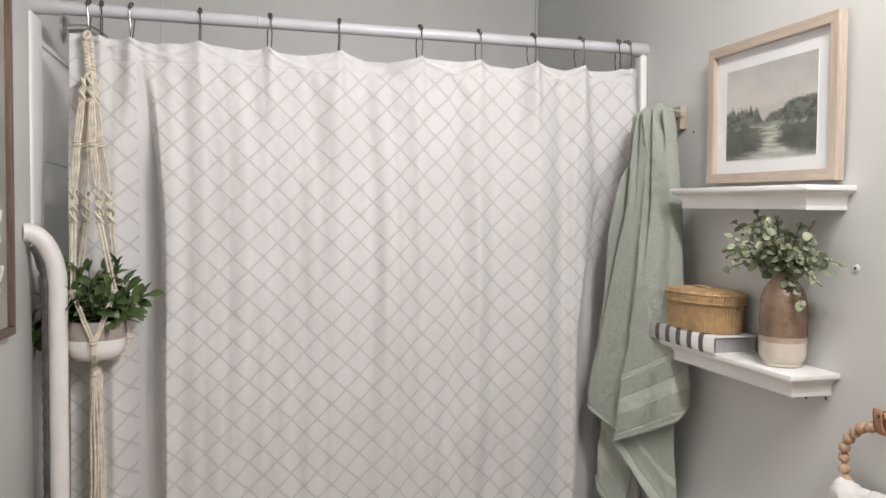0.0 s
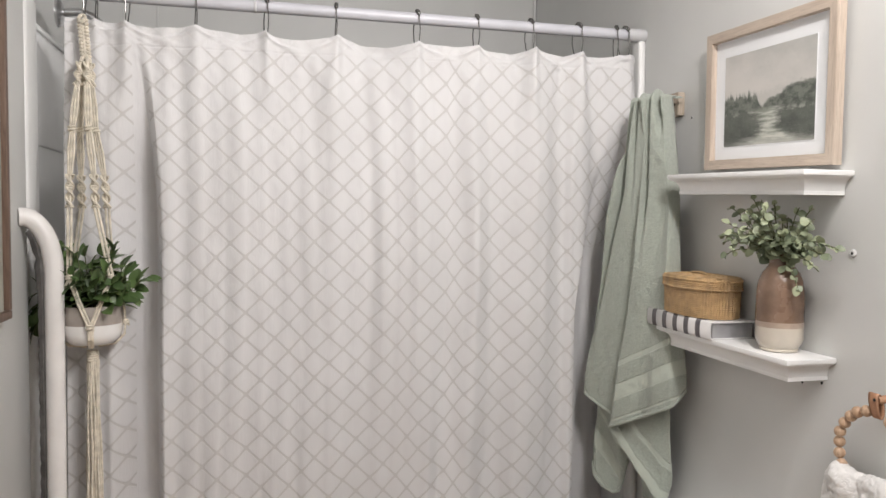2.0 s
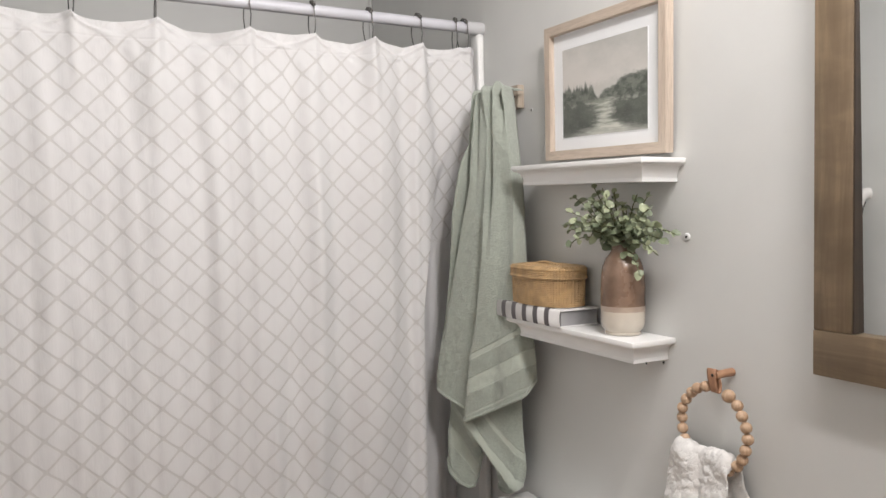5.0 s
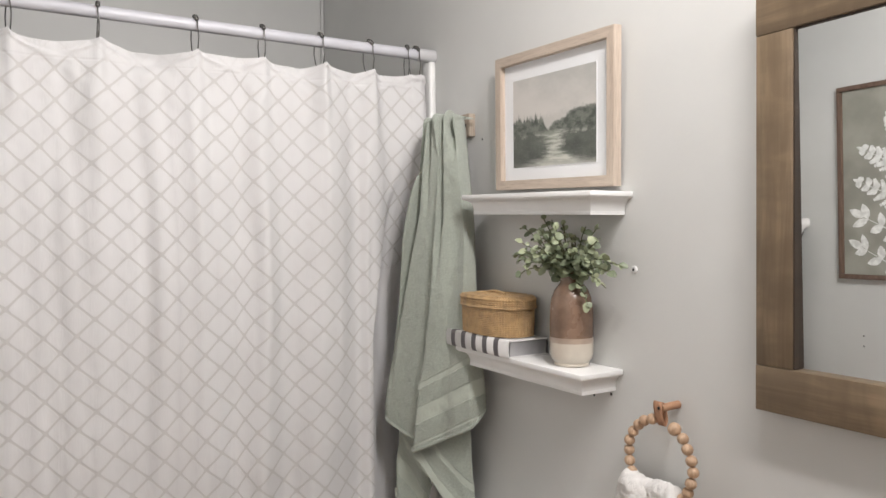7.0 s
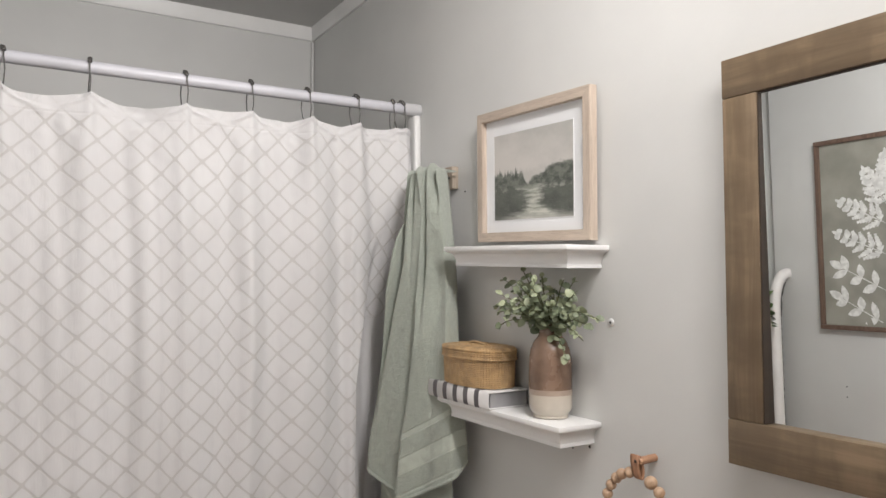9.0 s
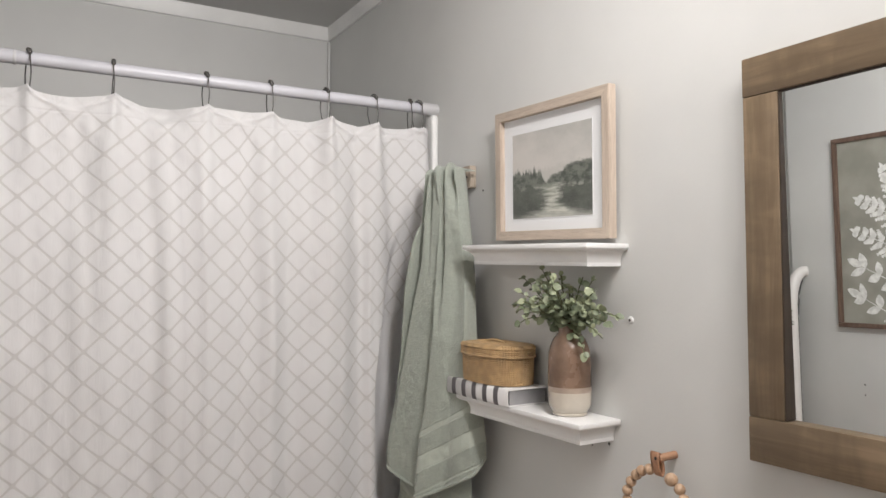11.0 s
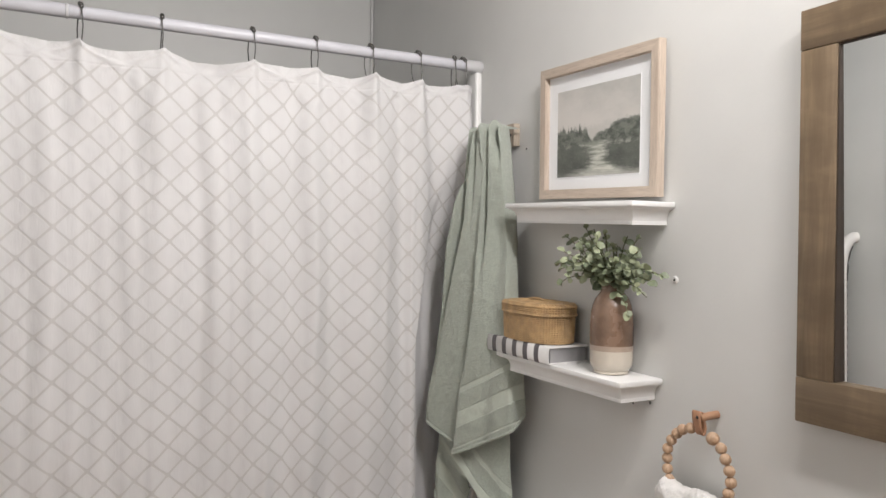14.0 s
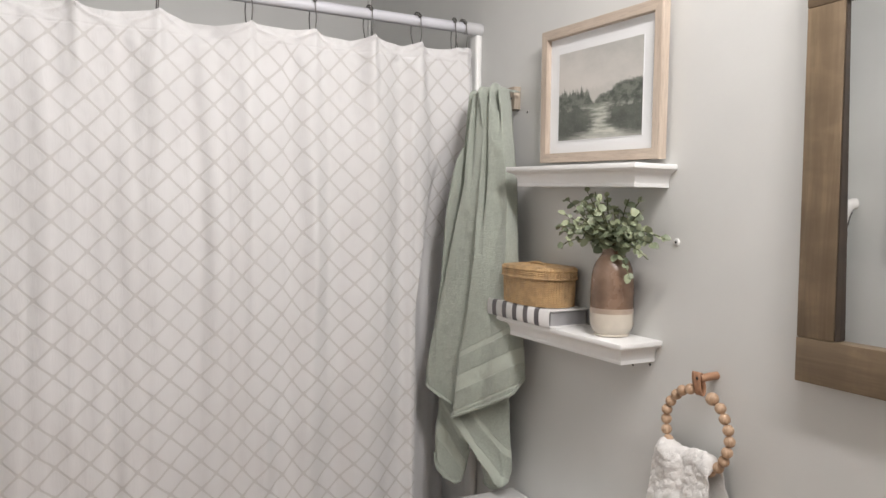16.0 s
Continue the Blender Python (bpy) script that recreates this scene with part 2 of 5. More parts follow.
def terry(name, colour, band=True):
    m, nt, b = nodes_of(name)
    uv = nt.nodes.new("ShaderNodeUVMap")
    sep = nt.nodes.new("ShaderNodeSeparateXYZ")
    nt.links.new(uv.outputs[0], sep.inputs[0])
    v = sep.outputs[1]
    flat = calc(nt, "MULTIPLY", ramp(nt, v, 0.052, 0.054), ramp(nt, v, 0.085, 0.087, 1, 0))
    thin = calc(nt, "MULTIPLY", ramp(nt, v, 0.122, 0.124), ramp(nt, v, 0.134, 0.136, 1, 0))
    hemline = calc(nt, "MULTIPLY", ramp(nt, v, 0.008, 0.010), ramp(nt, v, 0.013, 0.015, 1, 0))
    bands = calc(nt, "MAXIMUM", flat, calc(nt, "MAXIMUM", thin, hemline))
    pile = noise_of(nt, coords(nt), 420, 3, 0.7)
    tuft = noise_of(nt, coords(nt), 210, 3, 0.65)
    drift = noise_of(nt, coords(nt), 10, 3)
    c = mix(nt, ramp(nt, tuft, 0.3, 0.7), tuple(x * 0.92 for x in colour), tuple(x * 1.08 for x in colour))
    c = mix(nt, ramp(nt, drift, 0.3, 0.7, 0, 0.18), c, tuple(x * 0.85 for x in colour))
    c = mix(nt, calc(nt, "MULTIPLY", bands, 0.75), c, tuple(min(1, x * 1.18 + 0.01) for x in colour))
    nt.links.new(c, b.inputs["Base Color"])
    b.inputs["Roughness"].default_value = 0.95
    b.inputs["Specular IOR Level"].default_value = 0.1
    b.inputs["Sheen Weight"].default_value = 0.35
    h = calc(nt, "ADD", calc(nt, "MULTIPLY", pile, 0.7), calc(nt, "MULTIPLY", tuft, 1.0))
    h = calc(nt, "MULTIPLY", h, calc(nt, "SUBTRACT", 1.0, calc(nt, "MULTIPLY", bands, 0.8)))
    bump(nt, b, h, 0.8, 0.0036)
    return m


def wicker(name):
    """Woven seagrass: upright ribs crossed by a fine weft."""
    m, nt, b = nodes_of(name)
    uv = nt.nodes.new("ShaderNodeUVMap")
    sep = nt.nodes.new("ShaderNodeSeparateXYZ")
    nt.links.new(uv.outputs[0], sep.inputs[0])
    ribs = calc(nt, "PINGPONG", calc(nt, "DIVIDE", sep.outputs[0], 0.0070), 0.5)
    row = calc(nt, "DIVIDE", sep.outputs[1], 0.0036)
    weft = calc(nt, "PINGPONG", calc(nt, "ADD", row, calc(nt, "MULTIPLY", noise_of(nt, coords(nt), 60, 2), 1.2)), 0.5)
    n = noise_of(nt, coords(nt), 150, 3)
    big = noise_of(nt, coords(nt), 25, 3)
    h = calc(nt, "ADD", calc(nt, "MULTIPLY", ribs, 1.5), calc(nt, "MULTIPLY", weft, 0.75))
    # shade between the strands is put into the colour: low spots darker
    c = mix(nt, ramp(nt, h, 0.15, 0.95), (0.20, 0.11, 0.042), (0.50, 0.32, 0.145))
    c = mix(nt, ramp(nt, n, 0.4, 0.7, 0, 0.5), c, (0.40, 0.22, 0.08))
    c = mix(nt, ramp(nt, big, 0.5, 0.75, 0, 0.35), c, (0.60, 0.42, 0.20))
    nt.links.new(c, b.inputs["Base Color"])
    b.inputs["Roughness"].default_value = 0.55
    bump(nt, b, h, 0.9, 0.002)
    return m


def leafy(name, dark, light, rough=0.4):
    m, nt, b = nodes_of(name)
    info = nt.nodes.new("ShaderNodeObjectInfo")
    n = noise_of(nt, coords(nt), 90, 2)
    f = calc(nt, "ADD", calc(nt, "MULTIPLY", info.outputs["Random"], 0.8), calc(nt, "MULTIPLY", n, 0.25))
    nt.links.new(mix(nt, f, dark, light), b.inputs["Base Color"])
    b.inputs["Roughness"].default_value = rough
    return m


def landscape():
    """A misty river between dark trees, in grey-green washes."""
    m, nt, b = nodes_of("misty_river_painting")
    uv = nt.nodes.new("ShaderNodeUVMap")
    sep = nt.nodes.new("ShaderNodeSeparateXYZ")
    nt.links.new(uv.outputs[0], sep.inputs[0])
    u, v = sep.outputs[0], sep.outputs[1]
    vec = uv.outputs[0]
    n1 = noise_of(nt, vec, 3.0, 5, 0.6)
    n2 = noise_of(nt, vec, 11.0, 4, 0.65)
    n3 = noise_of(nt, vec, 30.0, 3)
    n4 = noise_of(nt, vec, 60.0, 2)
    soft = calc(nt, "ADD", calc(nt, "MULTIPLY", calc(nt, "SUBTRACT", n2, 0.5), 0.10), calc(nt, "MULTIPLY", calc(nt, "SUBTRACT", n3, 0.5), 0.06))
    # sky: warm mist below, a grey wash towards the upper corners
    wash = calc(nt, "ADD", calc(nt, "MULTIPLY", v, 0.55), calc(nt, "ADD", calc(nt, "MULTIPLY", u, 0.22), calc(nt, "MULTIPLY", n1, 0.6)))
    c = mix(nt, ramp(nt, wash, 0.65, 1.15), (0.60, 0.575, 0.54), (0.42, 0.42, 0.395))
    # a pale far wood behind the trees
    ghost = calc(nt, "SUBTRACT", calc(nt, "ADD", 0.56, calc(nt, "MULTIPLY", soft, 1.6)), v)
    c = mix(nt, calc(nt, "MULTIPLY", ramp(nt, ghost, -0.05, 0.08), 0.45), c, (0.40, 0.40, 0.37))
    # the tree line: clumps and spires at one side, a gap, a rounded wooded hill at the other
    line = nt.nodes.new("ShaderNodeCombineXYZ")
    nt.links.new(u, line.inputs[0])
    crowns = noise_of(nt, line.outputs[0], 19.0, 5, 0.75)
    left = calc(nt, "MULTIPLY", ramp(nt, u, 0.36, 0.46, 1.0, 0.0), calc(nt, "ADD", 0.135, calc(nt, "MULTIPLY", calc(nt, "SUBTRACT", crowns, 0.48), 0.50)))
    hill = calc(nt, "ADD", calc(nt, "MULTIPLY", ramp(nt, u, 0.44, 0.56), 0.085), calc(nt, "MULTIPLY", ramp(nt, u, 0.58, 0.80), 0.105))
    top = calc(nt, "ADD", calc(nt, "ADD", 0.405, left), calc(nt, "ADD", hill, soft))
    trees = ramp(nt, calc(nt, "SUBTRACT", top, v), -0.012, 0.035)
    green = mix(nt, ramp(nt, n2, 0.36, 0.66), (0.066, 0.076, 0.064), (0.185, 0.200, 0.170))
    c = mix(nt, trees, c, green)
    # both banks, in a flat darker wash below a pale shore
    flat = nt.nodes.new("ShaderNodeMapping")
    flat.inputs["Scale"].default_value = (2.2, 13.0, 1.0)
    nt.links.new(vec, flat.inputs[0])
    strokes = noise_of(nt, flat.outputs[0], 1.6, 4, 0.6)
    drag = calc(nt, "MULTIPLY", calc(nt, "SUBTRACT", strokes, 0.5), 0.22)
    ground = ramp(nt, calc(nt, "ADD", v, soft), 0.335, 0.375, 1.0, 0.0)
    c = mix(nt, ground, c, mix(nt, ramp(nt, n1, 0.3, 0.65), (0.062, 0.070, 0.060), (0.130, 0.140, 0.120)))
    shore = calc(nt, "MULTIPLY", ramp(nt, calc(nt, "ADD", v, soft), 0.318, 0.348), ramp(nt, calc(nt, "ADD", v, soft), 0.352, 0.380, 1.0, 0.0))
    c = mix(nt, calc(nt, "MULTIPLY", shore, ramp(nt, n2, 0.46, 0.62, 0.0, 0.6)), c, (0.40, 0.41, 0.36))
    # the river winds down from the gap and opens towards the lower edge
    mid = calc(nt, "ADD", 0.515, calc(nt, "MULTIPLY", ramp(nt, v, 0.10, 0.34, 0.05, -0.02), 1.0))
    away = calc(nt, "ABSOLUTE", calc(nt, "SUBTRACT", u, mid))
    wide = calc(nt, "ADD", ramp(nt, v, 0.22, 0.36, 0.09, 0.15), ramp(nt, v, 0.03, 0.17, 0.15, 0.0))
    lim = calc(nt, "ADD", calc(nt, "SUBTRACT", wide, away), calc(nt, "ADD", drag, soft))
    water = calc(nt, "MULTIPLY", ramp(nt, lim, -0.06, 0.09), ramp(nt, calc(nt, "ADD", v, soft), 0.355, 0.395, 1.0, 0.0))
    wet = mix(nt, ramp(nt, strokes, 0.36, 0.62), (0.25, 0.27, 0.225), (0.56, 0.56, 0.50))
    c = mix(nt, water, c, wet)
    # pale washes along the lower edge
    haze = calc(nt, "MULTIPLY", ramp(nt, calc(nt, "ADD", v, drag), 0.0, 0.09, 0.65, 0.0), ramp(nt, u, 0.05, 0.30, 0.25, 1.0))
    c = mix(nt, haze, c, (0.46, 0.455, 0.415))
    c = mix(nt, ramp(nt, n4, 0.5, 0.8, 0, 0.10), c, (0.5, 0.5, 0.46))
    nt.links.new(c, b.inputs["Base Color"])
    b.inputs["Roughness"].default_value = 0.55
    return m


def mirror_glass():
    m, nt, b = nodes_of("silvered_mirror")
    b.inputs["Base Color"].default_value = (0.88, 0.90, 0.90, 1)
    b.inputs["Metallic"].default_value = 1.0
    b.inputs["Roughness"].default_value = 0.005
    return m


PATTERN_Z, PATTERN_H = 1.389, 0.0655
CURTAIN = curtain_cloth()
TOWEL = terry("sage_green_terry", (0.396, 0.432, 0.375))
WICKER = wicker("golden_wicker")
LEAF_DARK = leafy("dark_glossy_leaf", (0.040, 0.075, 0.026), (0.125, 0.195, 0.062), 0.42)
LEAF_EUCA = leafy("grey_green_eucalyptus_leaf", (0.095, 0.125, 0.075), (0.41, 0.45, 0.29), 0.45)
STRAND = plain("golden_seagrass_strand", (0.51, 0.340, 0.172), 0.5, vary=0.12, scale=45, fine=420, relief=0.35, depth=0.0006)
STEM = plain("brown_green_stem", (0.12, 0.13, 0.06), 0.7, relief=0.1)
ART = landscape()
MIRROR = mirror_glass()
KNIT = plain("white_popcorn_cotton", (0.84, 0.825, 0.805), 0.95, vary=0.03, scale=40, fine=500, relief=0.7, depth=0.003, spec=0.1)


# ---- building helpers ----
def world_of(ob):
    return (world_of(ob.parent) @ ob.matrix_parent_inverse if ob.parent else Matrix()) @ ob.matrix_basis


def thing(name, place, label, category, group="", kind=""):
    ob = new(name)
    ob.matrix_basis = Matrix.Translation(place)
    ob.empty_display_size = 0.05
    return tagged(ob, label, category, group, kind)


def mesh_of(name, bm, material, smooth=True, angle=35):
    me = bpy.data.meshes.new(name)
    bmesh.ops.recalc_face_normals(bm, faces=bm.faces[:])
    if smooth:
        for f in bm.faces:
            f.smooth = True
        for e in bm.edges:
            if len(e.link_faces) == 2 and e.calc_face_angle(0) > radians(angle):
                e.smooth = False
    bm.to_mesh(me)
    bm.free()
    me.materials.append(material)
    return me


def part(name, bm, material, parent=None, label="", smooth=True):
    """One mesh object, modelled in world coordinates, under a thing or a part."""
    me = mesh_of(name, bm, material, smooth)
    ob = new(name, me)
    if parent:
        ob.parent = parent
        ob.matrix_parent_inverse = world_of(parent).inverted()
    if label:
        tagged(ob, label)
    return ob


def structure(name, bm, material, label, category):
    ob = part(name, bm, material)
    return tagged(ob, label, category, kind="structure")


def box(lo, hi, bevel=0.0, bm=None, segments=2):
    bm = bm or bmesh.new()
    made = bmesh.ops.create_cube(bm, size=1.0)["verts"]
    for v in made:
        v.co = Vector([l + (h - l) * (c + 0.5) for l, h, c in zip(lo, hi, v.co)])
    if bevel:
        edges = list({e for v in made for e in v.link_edges})
        bmesh.ops.bevel(bm, geom=edges, offset=bevel, segments=segments, affect="EDGES", profile=0.5)
    return bm


def tube(points, radius, sides=8, bm=None, caps=True):
    """A round tube along points; radius is a number or one for each point."""
    bm = bm or bmesh.new()
    pts = [Vector(p) for p in points]
    rad = radius if isinstance(radius, (list, tuple)) else [radius] * len(pts)
    rings, up = [], None
    for i, p in enumerate(pts):
        way = (pts[min(i + 1, len(pts) - 1)] - pts[max(i - 1, 0)]).normalized()
        if up is None:
            up = way.orthogonal().normalized()
        up = (up - way * up.dot(way)).normalized()
        side = way.cross(up)
        rings.append([bm.verts.new(p + rad[i] * (math.cos(2 * math.pi * k / sides) * up + math.sin(2 * math.pi * k / sides) * side)) for k in range(sides)])
    for a, b in zip(rings, rings[1:]):
        for k in range(sides):
            bm.faces.new((a[k], a[(k + 1) % sides], b[(k + 1) % sides], b[k]))
    if caps:
        bm.faces.new(rings[0][::-1])
        bm.faces.new(rings[-1])
    return bm


def lathe(profile, centre, steps=40, bm=None, squash=(1, 1), power=2.0):
    """A turned body: (radius, height) pairs; squash and power make it oval or rounder than an ellipse."""
    bm = bm or bmesh.new()
    uv = bm.loops.layers.uv.verify()
    rings = []
    for r, h in profile:
        ring = []
        for k in range(steps):
            a = 2 * math.pi * k / steps
            c, s = math.cos(a), math.sin(a)
            c, s = math.copysign(abs(c) ** (2 / power), c), math.copysign(abs(s) ** (2 / power), s)
            ring.append(bm.verts.new(Vector(centre) + Vector((r * c * squash[0], r * s * squash[1], h))))
        rings.append(ring)
    run = 0.0
    for n, (a, b) in enumerate(zip(rings, rings[1:])):
        step = (a[0].co - b[0].co).length
        for k in range(steps):
            f = bm.faces.new((a[k], a[(k + 1) % steps], b[(k + 1) % steps], b[k]))
            mean = 0.085
            for l, (uu, vv) in zip(f.loops, ((k, run), (k + 1, run), (k + 1, run + step), (k, run + step))):
                l[uv].uv = (uu * 2 * math.pi * mean / steps, vv)
        run += step
    if profile[0][0] > 1e-4:
        bm.faces.new(rings[0][::-1])
    if profile[-1][0] > 1e-4:
        bm.faces.new(rings[-1])
    return bm


def sheet(fn, nu, nv, uvfn=None, bm=None):
    """A grid of points fn(i / nu, j / nv)."""
    bm = bm or bmesh.new()
    uv = bm.loops.layers.uv.verify()
    grid = [[bm.verts.new(fn(i / nu, j / nv)) for j in range(nv + 1)] for i in range(nu + 1)]
    for i in range(nu):
        for j in range(nv):
            f = bm.faces.new((grid[i][j], grid[i + 1][j], grid[i + 1][j + 1], grid[i][j + 1]))
            for l, (a, b) in zip(f.loops, ((i, j), (i + 1, j), (i + 1, j + 1), (i, j + 1))):
                l[uv].uv = uvfn(a / nu, b / nv) if uvfn else (a / nu, b / nv)
    return bm


def ball(centre, radius, bm=None, u=14, v=10, stretch=(1, 1, 1)):
    bm = bm or bmesh.new()
    made = bmesh.ops.create_uvsphere(bm, u_segments=u, v_segments=v, radius=radius)["verts"]
    for w in made:
        w.co = Vector(centre) + Vector([c * s for c, s in zip(w.co, stretch)])
    return bm


def sstep(a, b, x):
    t = max(0.0, min(1.0, (x - a) / (b - a)))
    return t * t * (3 - 2 * t)


def lerp_rows(rows, z):
    """Values between rows of (z, a, b, ...), z falling or rising."""
    rows = sorted(rows)
    if z <= rows[0][0]:
        return rows[0][1:]
    for a, b in zip(rows, rows[1:]):
        if z <= b[0]:
            t = (z - a[0]) / (b[0] - a[0])
            return tuple(p + (q - p) * t for p, q in zip(a[1:], b[1:]))
    return rows[-1][1:]


def solid(ob, thickness, offset=0.0):
    mod = ob.modifiers.new("thickness", "SOLIDIFY")
    mod.thickness, mod.offset = thickness, offset
    return ob


# ---- the room ----
EAST, WEST, ALCOVE_WEST, NORTH, SOUTH, TOP = 1.03, -0.46, -0.493, 2.64, -1.3, 2.425
ROD_Y, ROD_Z = 1.828, 1.949
structure("floor", box((-0.65, SOUTH - 0.1, -0.1), (EAST + 0.12, NORTH + 0.12, 0.0)), FLOOR, "warm brown vinyl bathroom floor", "floor")
structure("ceiling", box((-0.65, SOUTH - 0.1, TOP), (EAST + 0.12, NORTH + 0.12, TOP + 0.1)), CEIL, "flat grey painted ceiling", "ceiling")
structure("wall_east", box((EAST, SOUTH - 0.1, 0.0), (EAST + 0.12, NORTH + 0.12, TOP)), WALL, "light greige painted wall with shelves and mirror", "wall")
structure("wall_north", box((ALCOVE_WEST - 0.1, NORTH, 0.0), (EAST, NORTH + 0.12, TOP)), WALL, "light greige wall behind the bathtub", "wall")
structure("wall_west", box((WEST - 0.15, SOUTH, 0.0), (WEST, 1.724, TOP), 0.003), WALL, "light greige wall with a botanical picture", "wall")
structure("wall_west_alcove", box((ALCOVE_WEST - 0.12, 1.724, 0.0), (ALCOVE_WEST, NORTH, TOP)), WALL, "recessed greige wall of the tub alcove", "wall")
structure("wall_south", box((WEST - 0.15, SOUTH - 0.1, 0.0), (EAST, SOUTH, TOP)), WALL, "plain greige wall", "wall")


def crown(name, a, b, inward):
    """A flat two-step ceiling trim from a to b along a wall."""
    bm = bmesh.new()
    prof = ((0, 0), (0.008, 0.0), (0.010, 0.004), (0.012, 0.044), (0.014, 0.050), (0, 0.050))
    a, b, inward = Vector(a), Vector(b), Vector(inward)
    rings = []
    for p, end in ((a, 1), (b, -1)):
        along = (b - a).normalized() * end
        rings.append([bm.verts.new(p + inward * d + along * d * 0.999 + Vector((0, 0, h - 0.050))) for d, h in prof])
    n = len(prof)
    for k in range(n):
        bm.faces.new((rings[0][k], rings[0][(k + 1) % n], rings[1][(k + 1) % n], rings[1][k]))
    bm.faces.new(rings[0])
    bm.faces.new(rings[1][::-1])
    return structure(name, bm, TRIM, "white painted ceiling trim", "trim")


crown("trim_north", (ALCOVE_WEST, NORTH, TOP), (EAST, NORTH, TOP), (0, -1, 0))
crown("trim_east", (EAST, NORTH, TOP), (EAST, SOUTH, TOP), (-1, 0, 0))
crown("trim_west", (WEST, 1.724, TOP), (WEST, SOUTH, TOP), (1, 0, 0))
structure("trim_corner", box((EAST - 0.012, NORTH - 0.012, 0.0), (EAST - 0.001, NORTH - 0.001, TOP - 0.055), 0.003), WALL, "painted corner bead", "trim")
structure("trim_batten", box((-0.314, NORTH - 0.004, 1.88), (-0.308, NORTH - 0.0005, TOP - 0.055), 0.001), WALL, "thin painted panel batten", "trim")

# tub surround, tub
structure("surround_west", box((ALCOVE_WEST, 1.853, 0.40), (ALCOVE_WEST + 0.008, NORTH, 1.885), 0.003), SURROUND, "glossy grey wall panel of the shower", "panel")
structure("surround_joint", box((ALCOVE_WEST + 0.008, 1.853, 1.612), (ALCOVE_WEST + 0.0095, NORTH, 1.616)), WALL, "faint horizontal panel joint", "trim")
structure("surround_ledge", box((ALCOVE_WEST, 1.8525, 1.876), (ALCOVE_WEST + 0.014, NORTH, 1.890), 0.004), SURROUND, "rounded top ledge of the shower panel", "trim")
structure("surround_north", box((ALCOVE_WEST + 0.008, NORTH - 0.008, 0.40), (EAST - 0.01, NORTH, 1.87), 0.003), SURROUND, "glossy grey wall panel of the shower", "panel")
structure("surround_east", box((EAST - 0.008, 1.86, 0.40), (EAST, NORTH - 0.01, 1.87), 0.003), SURROUND, "glossy grey wall panel of the shower", "panel")
structure("trim_flange_east", box((EAST - 0.022, 1.815, 0.0), (EAST - 0.0005, 1.858, 1.934), 0.008, segments=3), TRIM, "white rounded edge strip of the tub surround", "trim")
structure("trim_flange_west", box((ALCOVE_WEST + 0.0005, 1.765, 0.0), (ALCOVE_WEST + 0.026, 1.852, 1.928), 0.010, segments=3), TRIM, "white rounded edge strip of the tub surround", "trim")


def bathtub():
    t = thing("bathtub", (0.26, 2.25, 0.0), "white bathtub behind the shower curtain", "bathtub")
    bm = box((ALCOVE_WEST + 0.03, 1.93, 0.0), (EAST - 0.03, NORTH - 0.012, 0.46), 0.03, segments=3)
    top = max((f for f in bm.faces if f.normal.z > 0.9), key=lambda f: f.calc_area())
    bmesh.ops.inset_region(bm, faces=[top], thickness=0.06)
    bmesh.ops.translate(bm, verts=list(top.verts), vec=(0, 0, -0.36))
    part("tub_shell", bm, PORCELAIN, t)


bathtub()


# ---- curtain rod and hooks ----
def curtain_rod():
    t = thing("curtain_rod", (0.268, ROD_Y, ROD_Z), "white coated telescopic shower curtain rod", "curtain rod")
    part("outer_tube", tube([(-0.47, ROD_Y, ROD_Z), (0.01, ROD_Y, ROD_Z)], 0.0150, 24), RODSTEEL, t)
    part("inner_tube", tube([(0.005, ROD_Y, ROD_Z), (1.00, ROD_Y, ROD_Z)], 0.0142, 24), RODSTEEL, t)
    part("collar", lathe([(0.0150, -0.003), (0.0163, -0.002), (0.0163, 0.002), (0.0150, 0.003)], (0, 0, 0), 24), RODCAP, t).matrix_basis = pose(0.006, ROD_Y, ROD_Z, 0, 90, 0)
    for x0, x1 in ((-0.4925, -0.425), (0.975, 1.0295)):
        wall, far = (x0, x1) if x0 < 0 else (x1, x0)
        s = 1 if far > wall else -1
        part("end_cap", tube([(wall, ROD_Y, ROD_Z), (wall + s * 0.003, ROD_Y, ROD_Z), (wall + s * 0.012, ROD_Y, ROD_Z), (far - s * 0.004, ROD_Y, ROD_Z), (far, ROD_Y, ROD_Z)], [0.0165, 0.0175, 0.0175, 0.0172, 0.0162], 24), RODCAP, t, "grey plastic end cap")
    return t


curtain_rod()
HOOK_XS = (-0.365, -0.340, -0.275, -0.127, 0.031, 0.197, 0.397, 0.552, 0.697, 0.832, 0.944, 0.968)


